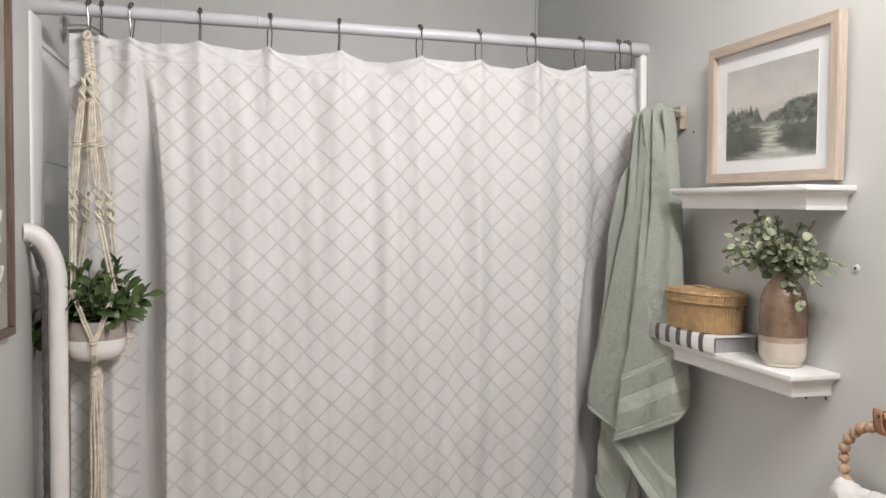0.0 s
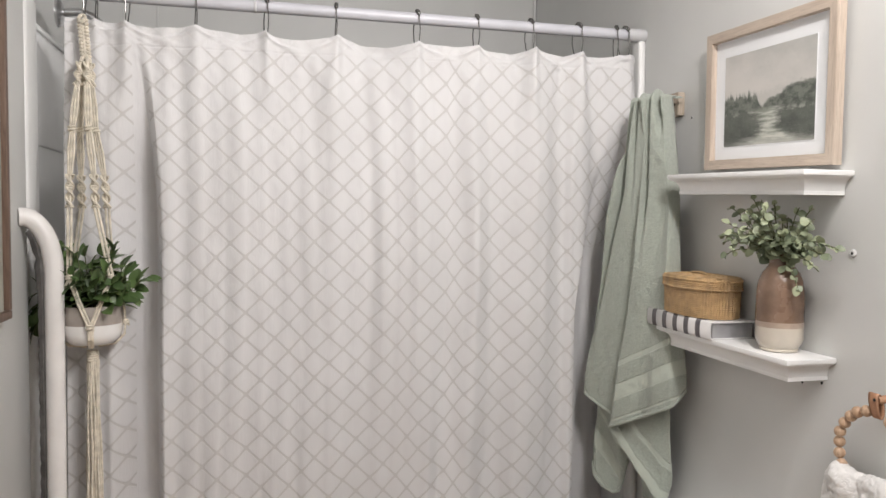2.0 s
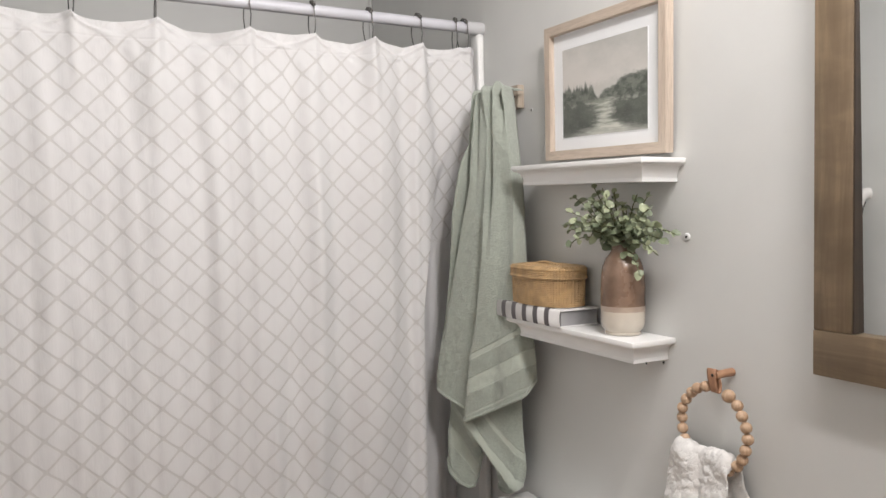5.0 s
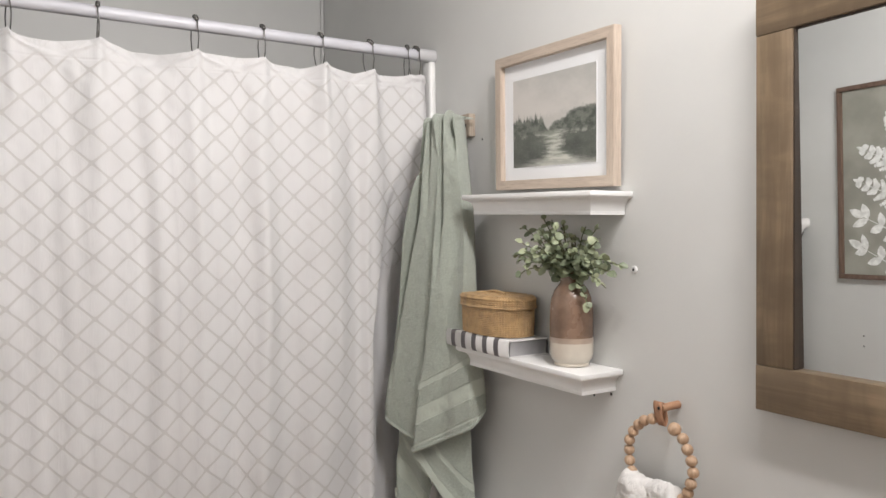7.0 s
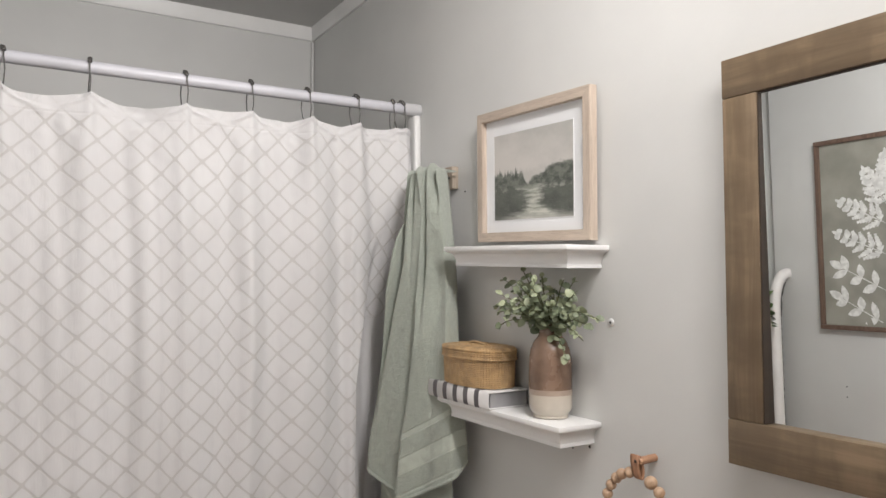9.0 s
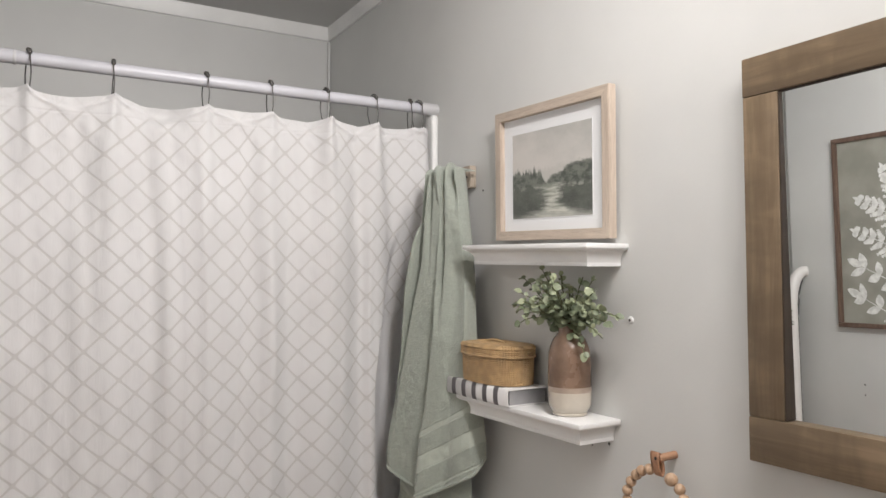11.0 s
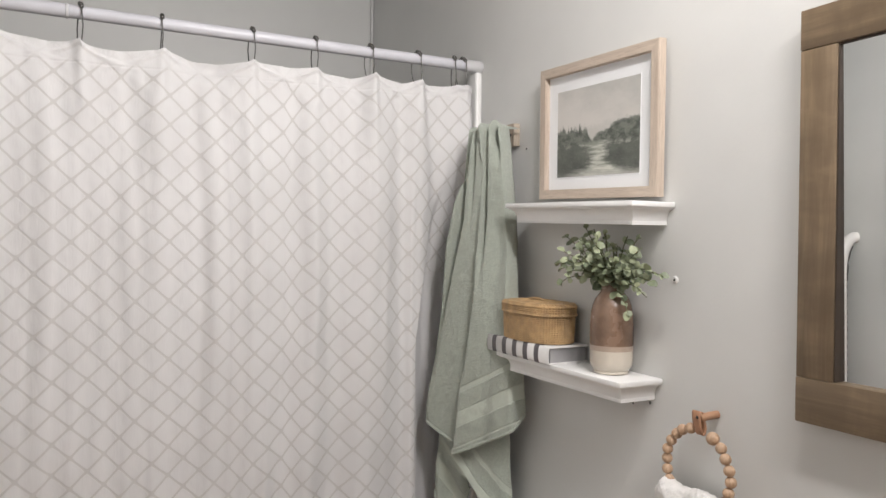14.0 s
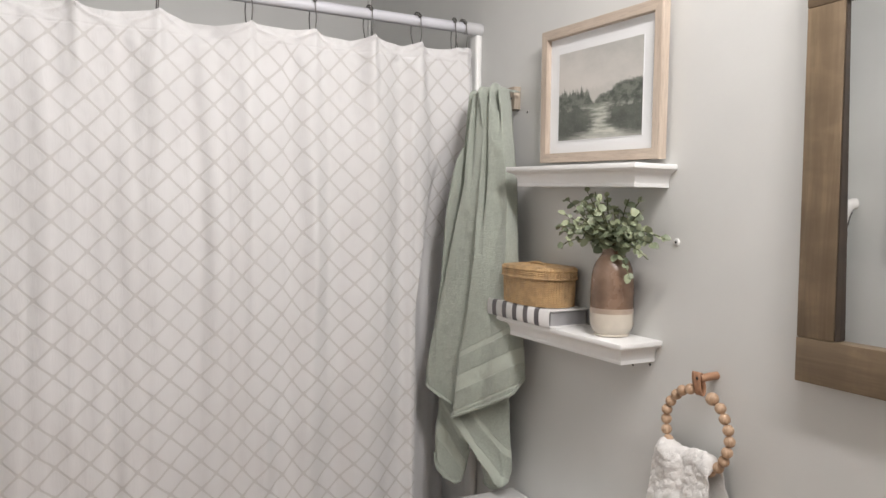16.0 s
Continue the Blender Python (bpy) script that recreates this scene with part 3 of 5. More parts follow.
def curtain_hook():
    """A double wire hook with a row of balls that rolls on the rod."""
    t = thing("curtain_hook", (0, ROD_Y, ROD_Z), "dark pewter roller-ball shower curtain hook", "curtain hook", "hooks on the curtain rod")
    r = 0.0195
    front = [(0, ROD_Y + r * math.cos(a), ROD_Z + r * math.sin(a)) for a in [radians(d) for d in range(140, 196, 11)]]
    front += [(0.002, ROD_Y - 0.021, ROD_Z - 0.03), (0.001, ROD_Y - 0.019, ROD_Z - 0.052), (0, ROD_Y - 0.014, ROD_Z - 0.066), (0, ROD_Y - 0.006, ROD_Z - 0.068), (0, ROD_Y - 0.003, ROD_Z - 0.062)]
    back = [(0, ROD_Y + r * math.cos(a), ROD_Z + r * math.sin(a)) for a in [radians(d) for d in range(95, -16, -15)]]
    back += [(-0.002, ROD_Y + 0.018, ROD_Z - 0.03), (-0.003, ROD_Y + 0.010, ROD_Z - 0.055), (-0.002, ROD_Y + 0.002, ROD_Z - 0.068)]
    part("front_wire", tube(front, 0.0014, 8), PEWTER, t)
    part("back_wire", tube(back, 0.0014, 8), PEWTER, t)
    for d in (98, 122, 146):
        a = radians(d)
        part("roller_ball", ball((0, ROD_Y + 0.0185 * math.cos(a), ROD_Z + 0.0185 * math.sin(a)), 0.0052, None, 14, 10), PEWTER, t)
    return t


first = curtain_hook()
for n, x in enumerate(HOOK_XS):
    turn = (0, 12, -8, 5, 10, -6, 8, 4, 14, 16, -12, 18)[n]
    if n == 0:
        first.matrix_basis = pose(x, ROD_Y, ROD_Z)
    else:
        copy_thing(first, pose(x, ROD_Y, ROD_Z, 0, 0, turn))


# ---- shower curtain ----
X0, X1 = -0.402, 0.986


def curtain_top(x):
    for n, (a, b) in enumerate(zip(HOOK_XS, HOOK_XS[1:])):
        if a <= x <= b:
            t = (x - a) / (b - a)
            lean = t ** (1.0 + 0.35 * math.sin(n * 2.7))
            bow = (4 * lean * (1 - lean)) ** 0.62
            return 1.890 - (0.085 + 0.02 * math.sin(n * 1.9)) * (b - a) * bow + 0.004 * noise.noise(Vector((x * 22, n, 0.5))) * bow
    return 1.889 - 0.02 * min(abs(x - HOOK_XS[0]), abs(x - HOOK_XS[-1]))


DRY_EDGE = [(1.90, 0.984), (1.772, 0.966), (1.716, 0.952), (1.643, 0.908), (1.546, 0.880), (1.435, 0.862), (1.309, 0.842), (1.20, 0.826), (0.1, 0.822)]
WET_EDGE = [(1.90, -0.250), (1.86, -0.247), (1.766, -0.234), (1.638, -0.221), (1.51, -0.212), (1.39, -0.209), (0.1, -0.211)]
CREASE_X = 0.812
# where the nodes of one row of the lattice lie along the rod; the cloth is gathered more near the dry end
LATTICE = (-0.186, -0.118, -0.053, 0.015, 0.081, 0.141, 0.211, 0.279, 0.344, 0.399, 0.470, 0.517, 0.587, 0.650, 0.717, 0.774, 0.830, 0.889, 0.948, 1.007)


def lattice_at(x):
    if x < LATTICE[0]:
        return (x - LATTICE[0]) / 0.066
    for k, (a, b) in enumerate(zip(LATTICE, LATTICE[1:])):
        if x <= b:
            return k + (x - a) / (b - a)
    return len(LATTICE) - 1 + (x - LATTICE[-1]) / 0.06


def fold_edges(z):
    """The two sides of the deep fold, and where the cloth turns back at the dry end."""
    return -0.262 + 0.006 * (z - 1.7), lerp_rows(WET_EDGE, z)[0], lerp_rows(DRY_EDGE, z)[0]


def curtain_y(x, z):
    low = sstep(1.90, 1.55, z)
    y = 1.812 - 0.012 * low
    near = 0.0
    for n, h in enumerate(HOOK_XS):
        d = x - (h + 0.03 * math.sin(n * 2.3) * (1.89 - z))
        # the pleat under a hook is steep on one side and runs out slowly on the other
        width = (0.011 + 0.016 * low) if d > 0 else (0.014 + 0.034 * low)
        near += math.exp(-(d / width) ** 2) * (0.014 + 0.004 * math.sin(n * 1.7))
    y -= near * (1 - 0.25 * low)
    bend = x + 0.05 * noise.noise(Vector((z * 0.9, x * 2, 0.4)))
    y += 0.026 * noise.noise(Vector((bend * 9, z * 0.5, 3.1))) * (0.4 + 0.6 * low)
    y += 0.016 * noise.noise(Vector((bend * 21, z * 0.7, 5.2)))
    y += 0.004 * noise.noise(Vector((x * 30, z * 5.5, 7.7)))
    # crumples left from folding and washing
    y += 0.0015 * noise.noise(Vector((x * 26 + z * 14, z * 22 - x * 9, 2.6))) + 0.0010 * noise.noise(Vector((x * 60, z * 48, 8.8)))
    # slack of the hem between two hooks, and creases that run down from each hook
    fall = max(0.0, curtain_top(x) - z)
    for n, (a, b) in enumerate(zip(HOOK_XS, HOOK_XS[1:])):
        if a < x < b and b - a > 0.1:
            t = (x - a) / (b - a)
            y += 0.16 * (b - a) ** 1.5 * math.sin(math.pi * t) ** 2 * math.exp(-(fall / 0.045) ** 2) * (1 if n % 2 else -0.6)
            # cross creases of the hem band
            y += 0.0030 * math.sin(math.pi * t) * noise.noise(Vector((x * 42 + fall * 30, fall * 26, n * 1.3))) * math.exp(-(fall / 0.08) ** 2)
    for n, h in enumerate(HOOK_XS):
        for side in (-1, 1):
            for reach, steep in ((0.05, 0.95), (0.10, 0.42)):
                way = h + side * (reach * min(1.0, fall / 0.04) + (steep + 0.14 * math.sin(n * 3.1 + side + steep * 9)) * fall) * min(1.0, fall / 0.02)
                y -= 0.0022 * math.exp(-((x - way) / 0.013) ** 2) * math.exp(-(fall / 0.15) ** 2) * sstep(0.0, 0.012, fall)
    # one bow of the hem is pushed in
    y += 0.020 * math.exp(-((x - 0.290) / 0.034) ** 2) * math.exp(-((fall - 0.018) / 0.024) ** 2)
    lo, hi, edge = fold_edges(z)
    drop = 0.12 + 0.88 * sstep(1.86, 1.50, z)
    y += 0.080 * drop * sstep(lo - 0.050, lo + 0.022, x) * (1 - sstep(hi - 0.012, hi + 0.010, x))
    # past a sharp crease near the dry end the cloth slants back, then turns in
    y += 0.42 * max(0.0, x - CREASE_X) * sstep(1.72, 1.50, z) - 0.006 * math.exp(-((x - CREASE_X + 0.004) / 0.010) ** 2) * sstep(1.80, 1.60, z)
    y += 0.075 * sstep(1.70, 1.15, z) * sstep(edge - 0.004, edge + 0.020, x)
    return y


def shower_curtain():
    nu, nv = 500, 190
    bottom = 0.10
    stops = (0.0, 0.12, 0.19, 0.90, 1.0)

    def place(i, j):
        """Columns follow the sides of the folds, so that these stay clean; rows lie closer near the hooks."""
        u, v = i / nu, 1 - (1 - j / nv) ** 1.7
        lo, hi, edge = fold_edges(bottom + (1.885 - bottom) * v)
        marks = (X0, lo - 0.002, hi - 0.004, min(edge + 0.003, X1 - 0.012), X1)
        for k in range(4):
            if u <= stops[k + 1]:
                x = marks[k] + (marks[k + 1] - marks[k]) * (u - stops[k]) / (stops[k + 1] - stops[k])
                break
        z = bottom + (curtain_top(x) - bottom) * v
        return (x, curtain_y(x, z), z)

    grid = [[place(i, j) for j in range(nv + 1)] for i in range(nu + 1)]
    first, last, dry = round(stops[1] * nu), round(stops[2] * nu), round(stops[3] * nu)

    def cell_uv(i, j, col):
        x, _, z = grid[i][j]
        plain_side = first <= col < last or (col >= dry and z < 1.38)
        return (lattice_at(x), 1.95 if plain_side else z - 0.013 * x)

    bm = bmesh.new()
    uv = bm.loops.layers.uv.verify()
    verts = [[bm.verts.new(p) for p in row] for row in grid]
    for i in range(nu):
        for j in range(nv):
            f = bm.faces.new((verts[i][j], verts[i + 1][j], verts[i + 1][j + 1], verts[i][j + 1]))
            for l, (a, b) in zip(f.loops, ((i, j), (i + 1, j), (i + 1, j + 1), (i, j + 1))):
                l[uv].uv = cell_uv(a, b, i)
    t = thing("shower_curtain", (0.29, 1.81, 0.1), "white cotton shower curtain with a grey diamond lattice, drawn closed", "shower curtain")
    solid(part("curtain_cloth", bm, CURTAIN, t), 0.0015)


shower_curtain()


# ---- shower arm ----
def shower_arm():
    t = thing("shower", (ALCOVE_WEST, 2.13, 1.975), "dull chrome shower head on a bent arm", "shower")
    c = (ALCOVE_WEST, 2.13, 1.975)
    fl = part("flange", lathe([(0.036, 0.0), (0.036, 0.006), (0.028, 0.014), (0.014, 0.018), (0.0, 0.018)], (0, 0, 0), 28), CHROME, t)
    fl.matrix_basis = pose(*c, 0, 90, 0)
    pts = [(c[0] + 0.01 + 0.14 * s, c[1], c[2] + 0.01 * math.sin(s * 3) - 0.10 * s * s * s) for s in [k / 12 for k in range(13)]]
    part("pipe", tube(pts, 0.0105, 14), CHROME, t)
    end = pts[-1]
    head = part("shower_head", lathe([(0.012, 0.0), (0.018, -0.02), (0.034, -0.05), (0.036, -0.058), (0.0, -0.058)], (0, 0, 0), 28), CHROME, t)
    head.matrix_basis = pose(end[0], end[1], end[2], 0, -35, 0)


shower_arm()


# ---- the two crown shelves ----
def crown_shelf(y0, y1, top, tilt, label):
    """A floating shelf: thin top board over a cove moulding that turns the corners."""
    depth, height = 0.107, 0.044
    mid = (y0 + y1) / 2
    t = thing("wall_shelf", (EAST, mid, top), label, "shelf", "crown shelves on the wall")
    board = part("top_board", box((-depth, -(y1 - y0) / 2, -0.010), (0, (y1 - y0) / 2, 0), 0.0015), SHELF, t)
    prof = [(0.003, -0.0102), (0.0045, -0.0125)]
    prof += [(0.0050 + 0.0165 * math.sin(a), -0.0130 - 0.024 * (1 - math.cos(a))) for a in [radians(k * 11.25) for k in range(9)]]
    prof += [(0.0205, -0.0385), (0.0205, -height)]
    bm = bmesh.new()
    rings = []
    for inset, z in prof:
        x, h = -depth + inset, (y1 - y0) / 2 - inset
        rings.append([bm.verts.new(p) for p in ((0, -h, z), (x, -h, z), (x, h, z), (0, h, z))])
    for a, b in zip(rings, rings[1:]):
        for k in range(4):
            bm.faces.new((a[k], a[(k + 1) % 4], b[(k + 1) % 4], b[k]))
    bm.faces.new(rings[0])
    bm.faces.new(rings[-1][::-1])
    mould = part("crown_moulding", bm, SHELF, t)
    m = pose(EAST - 0.0005, mid, top, tilt, 0, 0)
    board.matrix_basis = mould.matrix_basis = m
    return m


crown_shelf(1.091, 1.524, 1.5495, 1.6, "empty white floating crown shelf below a framed print")
crown_shelf(1.118, 1.556, 1.2045, 0.0, "white floating crown shelf holding basket, book and vase")
for y, x in ((1.129, 1.008), (1.144, 0.979)):
    t = thing("screw_tip", (x, y, 1.156), "small dark screw tip under the shelf", "screw", "screw tips under the shelf")
    part("tip", tube([(x, y, 1.1605), (x, y, 1.158), (x, y, 1.155)], [0.002, 0.002, 0.001], 8), DARKHOLE, t)


# ---- framed landscape print ----
def mitred(a, c, width, x0, x1):
    """One rail of a frame in the y-z plane from corner a to corner c (anticlockwise), with mitred ends."""
    bm = bmesh.new()
    a, c = Vector(a), Vector(c)
    way = (c - a).normalized()
    inn = Vector((-way.y, way.x))
    flat = (a, c, c + (inn - way) * width, a + (inn + way) * width)
    lo = [bm.verts.new((x0, p.x, p.y)) for p in flat]
    hi = [bm.verts.new((x1, p.x, p.y)) for p in flat]
    bm.faces.new(lo)
    bm.faces.new(hi[::-1])
    for k in range(4):
        bm.faces.new((lo[k], hi[k], hi[(k + 1) % 4], lo[(k + 1) % 4]))
    bmesh.ops.bevel(bm, geom=[e for e in bm.edges if len({round(v.co.x, 4) for v in e.verts}) == 1 and abs((e.verts[0].co - e.verts[1].co).length - (c - a).length) < 0.05], offset=0.0012, segments=2, affect="EDGES")
    return bm


def framed_print():
    w, h, d, b = 0.386, 0.300, 0.026, 0.021
    t = thing("framed_print", (1.015, 1.31, 1.549), "pale oak framed landscape print with white mat, hung above a shelf", "picture frame")
    m = pose(1.0165, 1.3085, 1.5610, 1.9, -1.4, 0) @ Matrix.Translation((0, 0, 0))
    # local: x towards the wall, y along it, z up from the lower edge
    for name, a, c, material in (("bottom_rail", (-w / 2, 0), (w / 2, 0), OAK), ("side_rail", (w / 2, 0), (w / 2, h), OAK_UP), ("top_rail", (w / 2, h), (-w / 2, h), OAK), ("side_rail", (-w / 2, h), (-w / 2, 0), OAK_UP)):
        part(name, mitred(a, c, b, -d / 2, d / 2 - 0.006), material, t).matrix_basis = m
    part("mat_board", box((0.000, -w / 2 + b - 0.002, b - 0.002), (0.003, w / 2 - b + 0.002, h - b + 0.002)), MATBOARD, t, "white mat board").matrix_basis = m
    aw, ah = 0.272, 0.194
    y0, z0 = -aw / 2 + 0.003, h / 2 - ah / 2 - 0.004

    def at(u, v):
        return (-0.0008, y0 + aw * (1 - u), z0 + ah * v)

    part("landscape_painting", sheet(at, 2, 2), ART, t, "misty grey-green river landscape").matrix_basis = m
    for lo, hi in (((-0.0012, y0 - 0.001, z0 - 0.001), (-0.0002, y0 + aw + 0.001, z0)), ((-0.0012, y0 - 0.001, z0 + ah), (-0.0002, y0 + aw + 0.001, z0 + ah + 0.001)),
                   ((-0.0012, y0 - 0.001, z0), (-0.0002, y0, z0 + ah)), ((-0.0012, y0 + aw, z0), (-0.0002, y0 + aw + 0.001, z0 + ah))):
        part("mat_bevel", box(lo, hi), MATBOARD, t).matrix_basis = m


framed_print()


# ---- book, basket, vase ----
TOP2 = 1.2047


def striped_book():
    x0, x1, y0, y1, z0, z1 = 0.917, 1.022, 1.334, 1.584, TOP2, TOP2 + 0.037
    t = thing("book", ((x0 + x1) / 2, (y0 + y1) / 2, z0), "hardcover book with a charcoal and white striped spine, lying flat", "book")
    part("lower_cover", box((x0 + 0.003, y0, z0), (x1, y1, z0 + 0.003), 0.001), COVER, t)
    part("upper_cover", box((x0 + 0.003, y0, z1 - 0.003), (x1, y1, z1), 0.001), COVER, t)
    part("page_block", box((x0 + 0.006, y0 + 0.004, z0 + 0.003), (x1 - 0.004, y1 - 0.004, z1 - 0.003)), PAGES, t, "grey page block")

    def rounded(y_a, y_b, grow, material, name):
        def at(u, v):
            a = math.pi * (v - 0.5)
            return (x0 + 0.004 - (0.006 + grow) * math.cos(a) ** 0.6, y_a + (y_b - y_a) * u, (z0 + z1) / 2 + (0.0185 + grow) * math.sin(a))
        return part(name, sheet(at, 2, 14), material, t)

    solid(rounded(y0, y1, 0.0, COVER, "spine"), 0.002)
    for k in range(5):
        a = y0 + 0.036 + k * 0.0435
        rounded(a, a + 0.0175, 0.0012, STRIPE, "spine_stripe")
        part("cover_stripe", box((x0 + 0.004, a, z1), (x0 + 0.016, a + 0.0175, z1 + 0.0006)), STRIPE, t)


striped_book()


def oval(c, r, h, k, steps, squash, power=2.5):
    a = 2 * math.pi * k / steps
    cc, ss = math.cos(a), math.sin(a)
    cc, ss = math.copysign(abs(cc) ** (2 / power), cc), math.copysign(abs(ss) ** (2 / power), ss)
    return Vector((c[0] + r * squash[0] * cc, c[1] + r * squash[1] * ss, c[2] + h))


def woven(bm, c, rows, stakes, squash, thick):
    """Rows of (radius, height), each a strand that runs over and under the upright stakes."""
    steps = stakes * 2
    rng = random.Random(5)
    for n, (r, h) in enumerate(rows):
        pts = []
        for k in range(steps + 1):
            wave = 0.0011 * math.cos(math.pi * k) + rng.uniform(-0.0004, 0.0004)
            pts.append(oval(c, r + wave, h + 0.0003 * math.sin(k * 0.9 + n), k % steps, steps, squash))
        tube(pts, thick * rng.uniform(0.9, 1.08), 5, bm, caps=False)
    return bm


def lidded_basket():
    c = (0.970, 1.452, TOP2 + 0.0378)
    t = thing("basket", c, "oval golden wicker basket with a fitted lid", "basket")
    sq, r, stakes = (0.54, 1.0), 0.107, 66
    body = [(r * 0.92, 0.0), (r * 0.935, 0.004), (r * 0.945, 0.03), (r * 0.955, 0.05), (r * 0.955, 0.064)]
    core = part("basket_body", lathe(body, c, 72, None, sq, 2.5), WICKER, t)
    rows = [(r * (0.945 + 0.022 * k / 15), 0.003 + 0.0040 * k) for k in range(16)]
    part("body_weave", woven(bmesh.new(), c, rows, stakes, sq, 0.0019), STRAND, core)
    for k in range(stakes):
        foot, top = oval(c, r * 0.948, 0.001, 2 * k, stakes * 2, sq), oval(c, r * 0.972, 0.063, 2 * k, stakes * 2, sq)
        me = bpy.data.meshes.get("stake") or mesh_of("stake", tube([(0, 0, 0), (0, 0, 0.31), (0, 0, 0.62)], [0.012, 0.014, 0.012], 6), STRAND)
        ob = new("stake", me)
        ob.parent = core
        ob.matrix_parent_inverse = world_of(core).inverted()
        ob.matrix_basis = Matrix.Translation(foot) @ (top - foot).to_track_quat("Z", "Y").to_matrix().to_4x4() @ Matrix.Scale(0.1, 4)
    lid = [(r * 0.97, 0.061), (r * 0.99, 0.063), (r * 0.99, 0.079), (r * 0.965, 0.0845), (r * 0.83, 0.0865), (r * 0.5, 0.0880), (r * 0.1, 0.0885), (0.0, 0.0885)]
    lid_ob = part("lid", lathe(lid, c, 72, None, sq, 2.5), WICKER, t, "low domed wicker lid")
    rows = [(r * 1.005, 0.0625 + 0.0042 * k) for k in range(5)] + [(r * 0.995, 0.0832), (r * 0.965, 0.0860)]
    rows += [(r * (0.93 - 0.038 * k), 0.0862 + 0.0025 * math.sin(math.pi * 0.5 * k / 22)) for k in range(23)]
    part("lid_weave", woven(bmesh.new(), c, rows, stakes, sq, 0.0021), STRAND, lid_ob)
    for h, thick in ((0.0630, 0.0026), (0.0815, 0.0024)):
        ring = [oval(c, r * 1.012 + 0.0008 * math.cos(k * math.pi), h, k % 132, 132, sq) for k in range(133)]
        part("braided_rim", tube(ring, thick, 6, caps=False), STRAND, lid_ob)
    pull = [(c[0] - 0.004, c[1] - 0.036 + 0.072 * k / 10, c[2] + 0.0895 + 0.0045 * math.sin(math.pi * k / 10)) for k in range(11)]
    part("pull", tube(pull, 0.0034, 8), STRAND, lid_ob, "curved wicker pull")


lidded_basket()
VC = (0.980, 1.210, TOP2)


def vase():
    t = thing("vase", VC, "brown and cream glazed stoneware bottle vase", "vase")
    part("cream_base", lathe([(0.030, 0.0), (0.0345, 0.0015), (0.0348, 0.005), (0.0335, 0.0068), (0.0362, 0.0095), (0.0405, 0.016), (0.0424, 0.023), (0.0428, 0.047)], VC, 48), VASE_CREAM, t, "glossy cream lower glaze")
    part("glaze_line", lathe([(0.0429, 0.047), (0.0431, 0.050), (0.0430, 0.0575)], VC, 48), VASE_RIM, t, "taupe band between the glazes")
    up = [(0.0432, 0.0575), (0.0430, 0.09), (0.0418, 0.118), (0.0390, 0.135), (0.0335, 0.149), (0.0270, 0.1575), (0.0222, 0.164), (0.0208, 0.172), (0.0208, 0.181), (0.0222, 0.185), (0.0205, 0.187), (0.018, 0.183), (0.018, 0.16), (0.0, 0.15)]
    part("brown_body", lathe(up, VC, 48), VASE_BROWN, t, "streaky brown upper glaze")


vase()


def leaf_mesh(name, length, width, material, fold=0.25, tip=1.0):
    """A small pointed or rounded leaf with a folded midrib, along +y."""
    bm = bmesh.new()
    rows = ((0.0, 0.06), (0.18, 0.62), (0.42, 1.0), (0.68, 0.88), (0.88, 0.50 if tip < 1 else 0.62), (1.0, 0.04 if tip < 1 else 0.22))
    left, mid, right = [], [], []
    for s, w in rows:
        y, droop = s * length, -0.22 * length * s * s
        half = w * width / 2
        mid.append(bm.verts.new((0, y, droop)))
        left.append(bm.verts.new((-half, y, droop + half * fold)))
        right.append(bm.verts.new((half, y, droop + half * fold)))
    for k in range(len(rows) - 1):
        bm.faces.new((left[k], mid[k], mid[k + 1], left[k + 1]))
        bm.faces.new((mid[k], right[k], right[k + 1], mid[k + 1]))
    me = mesh_of(name, bm, material, True, 80)
    return me


def foliage(t, rng, stems, meshes, spacing, size, material, spread=0.9, pairs=True, limit=300):
    """Stems as thin tubes, with leaves set along them."""
    base_inv = world_of(t).inverted()
    count = 0
    for pts, start in stems:
        part("stem", tube(pts, 0.0011, 5), STEM, t)
        vec = [Vector(p) for p in pts]
        lengths = [(b - a).length for a, b in zip(vec, vec[1:])]
        total, s = sum(lengths), start
        while s <= total and count < limit:
            run, k = s, 0
            while k < len(lengths) - 1 and run > lengths[k]:
                run -= lengths[k]
                k += 1
            p = vec[k].lerp(vec[k + 1], min(1, run / max(lengths[k], 1e-6)))
            way = (vec[k + 1] - vec[k]).normalized()
            turn = rng.uniform(0, 6.28)
            for side in ((0, math.pi) if pairs else (0,)):
                ortho = Matrix.Rotation(turn + side, 3, way) @ way.orthogonal().normalized()
                out = (way * rng.uniform(0.25, 0.8) + ortho * spread).normalized()
                if s > total - spacing:
                    out = (way + ortho * 0.4).normalized()
                up = (Vector((-0.35, -0.45, 0.8)) + Vector([rng.uniform(-0.5, 0.5) for _ in range(3)])).normalized()
                xa = out.cross(up).normalized()
                za = xa.cross(out).normalized()
                k2 = size * rng.uniform(0.7, 1.15) * (1.0 - 0.35 * s / total)
                m = Matrix((xa, out, za)).transposed().to_4x4()
                ob = new("leaf", rng.choice(meshes))
                ob.parent = t
                ob.matrix_parent_inverse = base_inv
                ob.matrix_basis = Matrix.Translation(p) @ m @ Matrix.Diagonal((k2, k2, k2, 1))
                count += 1
            s += spacing * rng.uniform(0.8, 1.2)
    return count


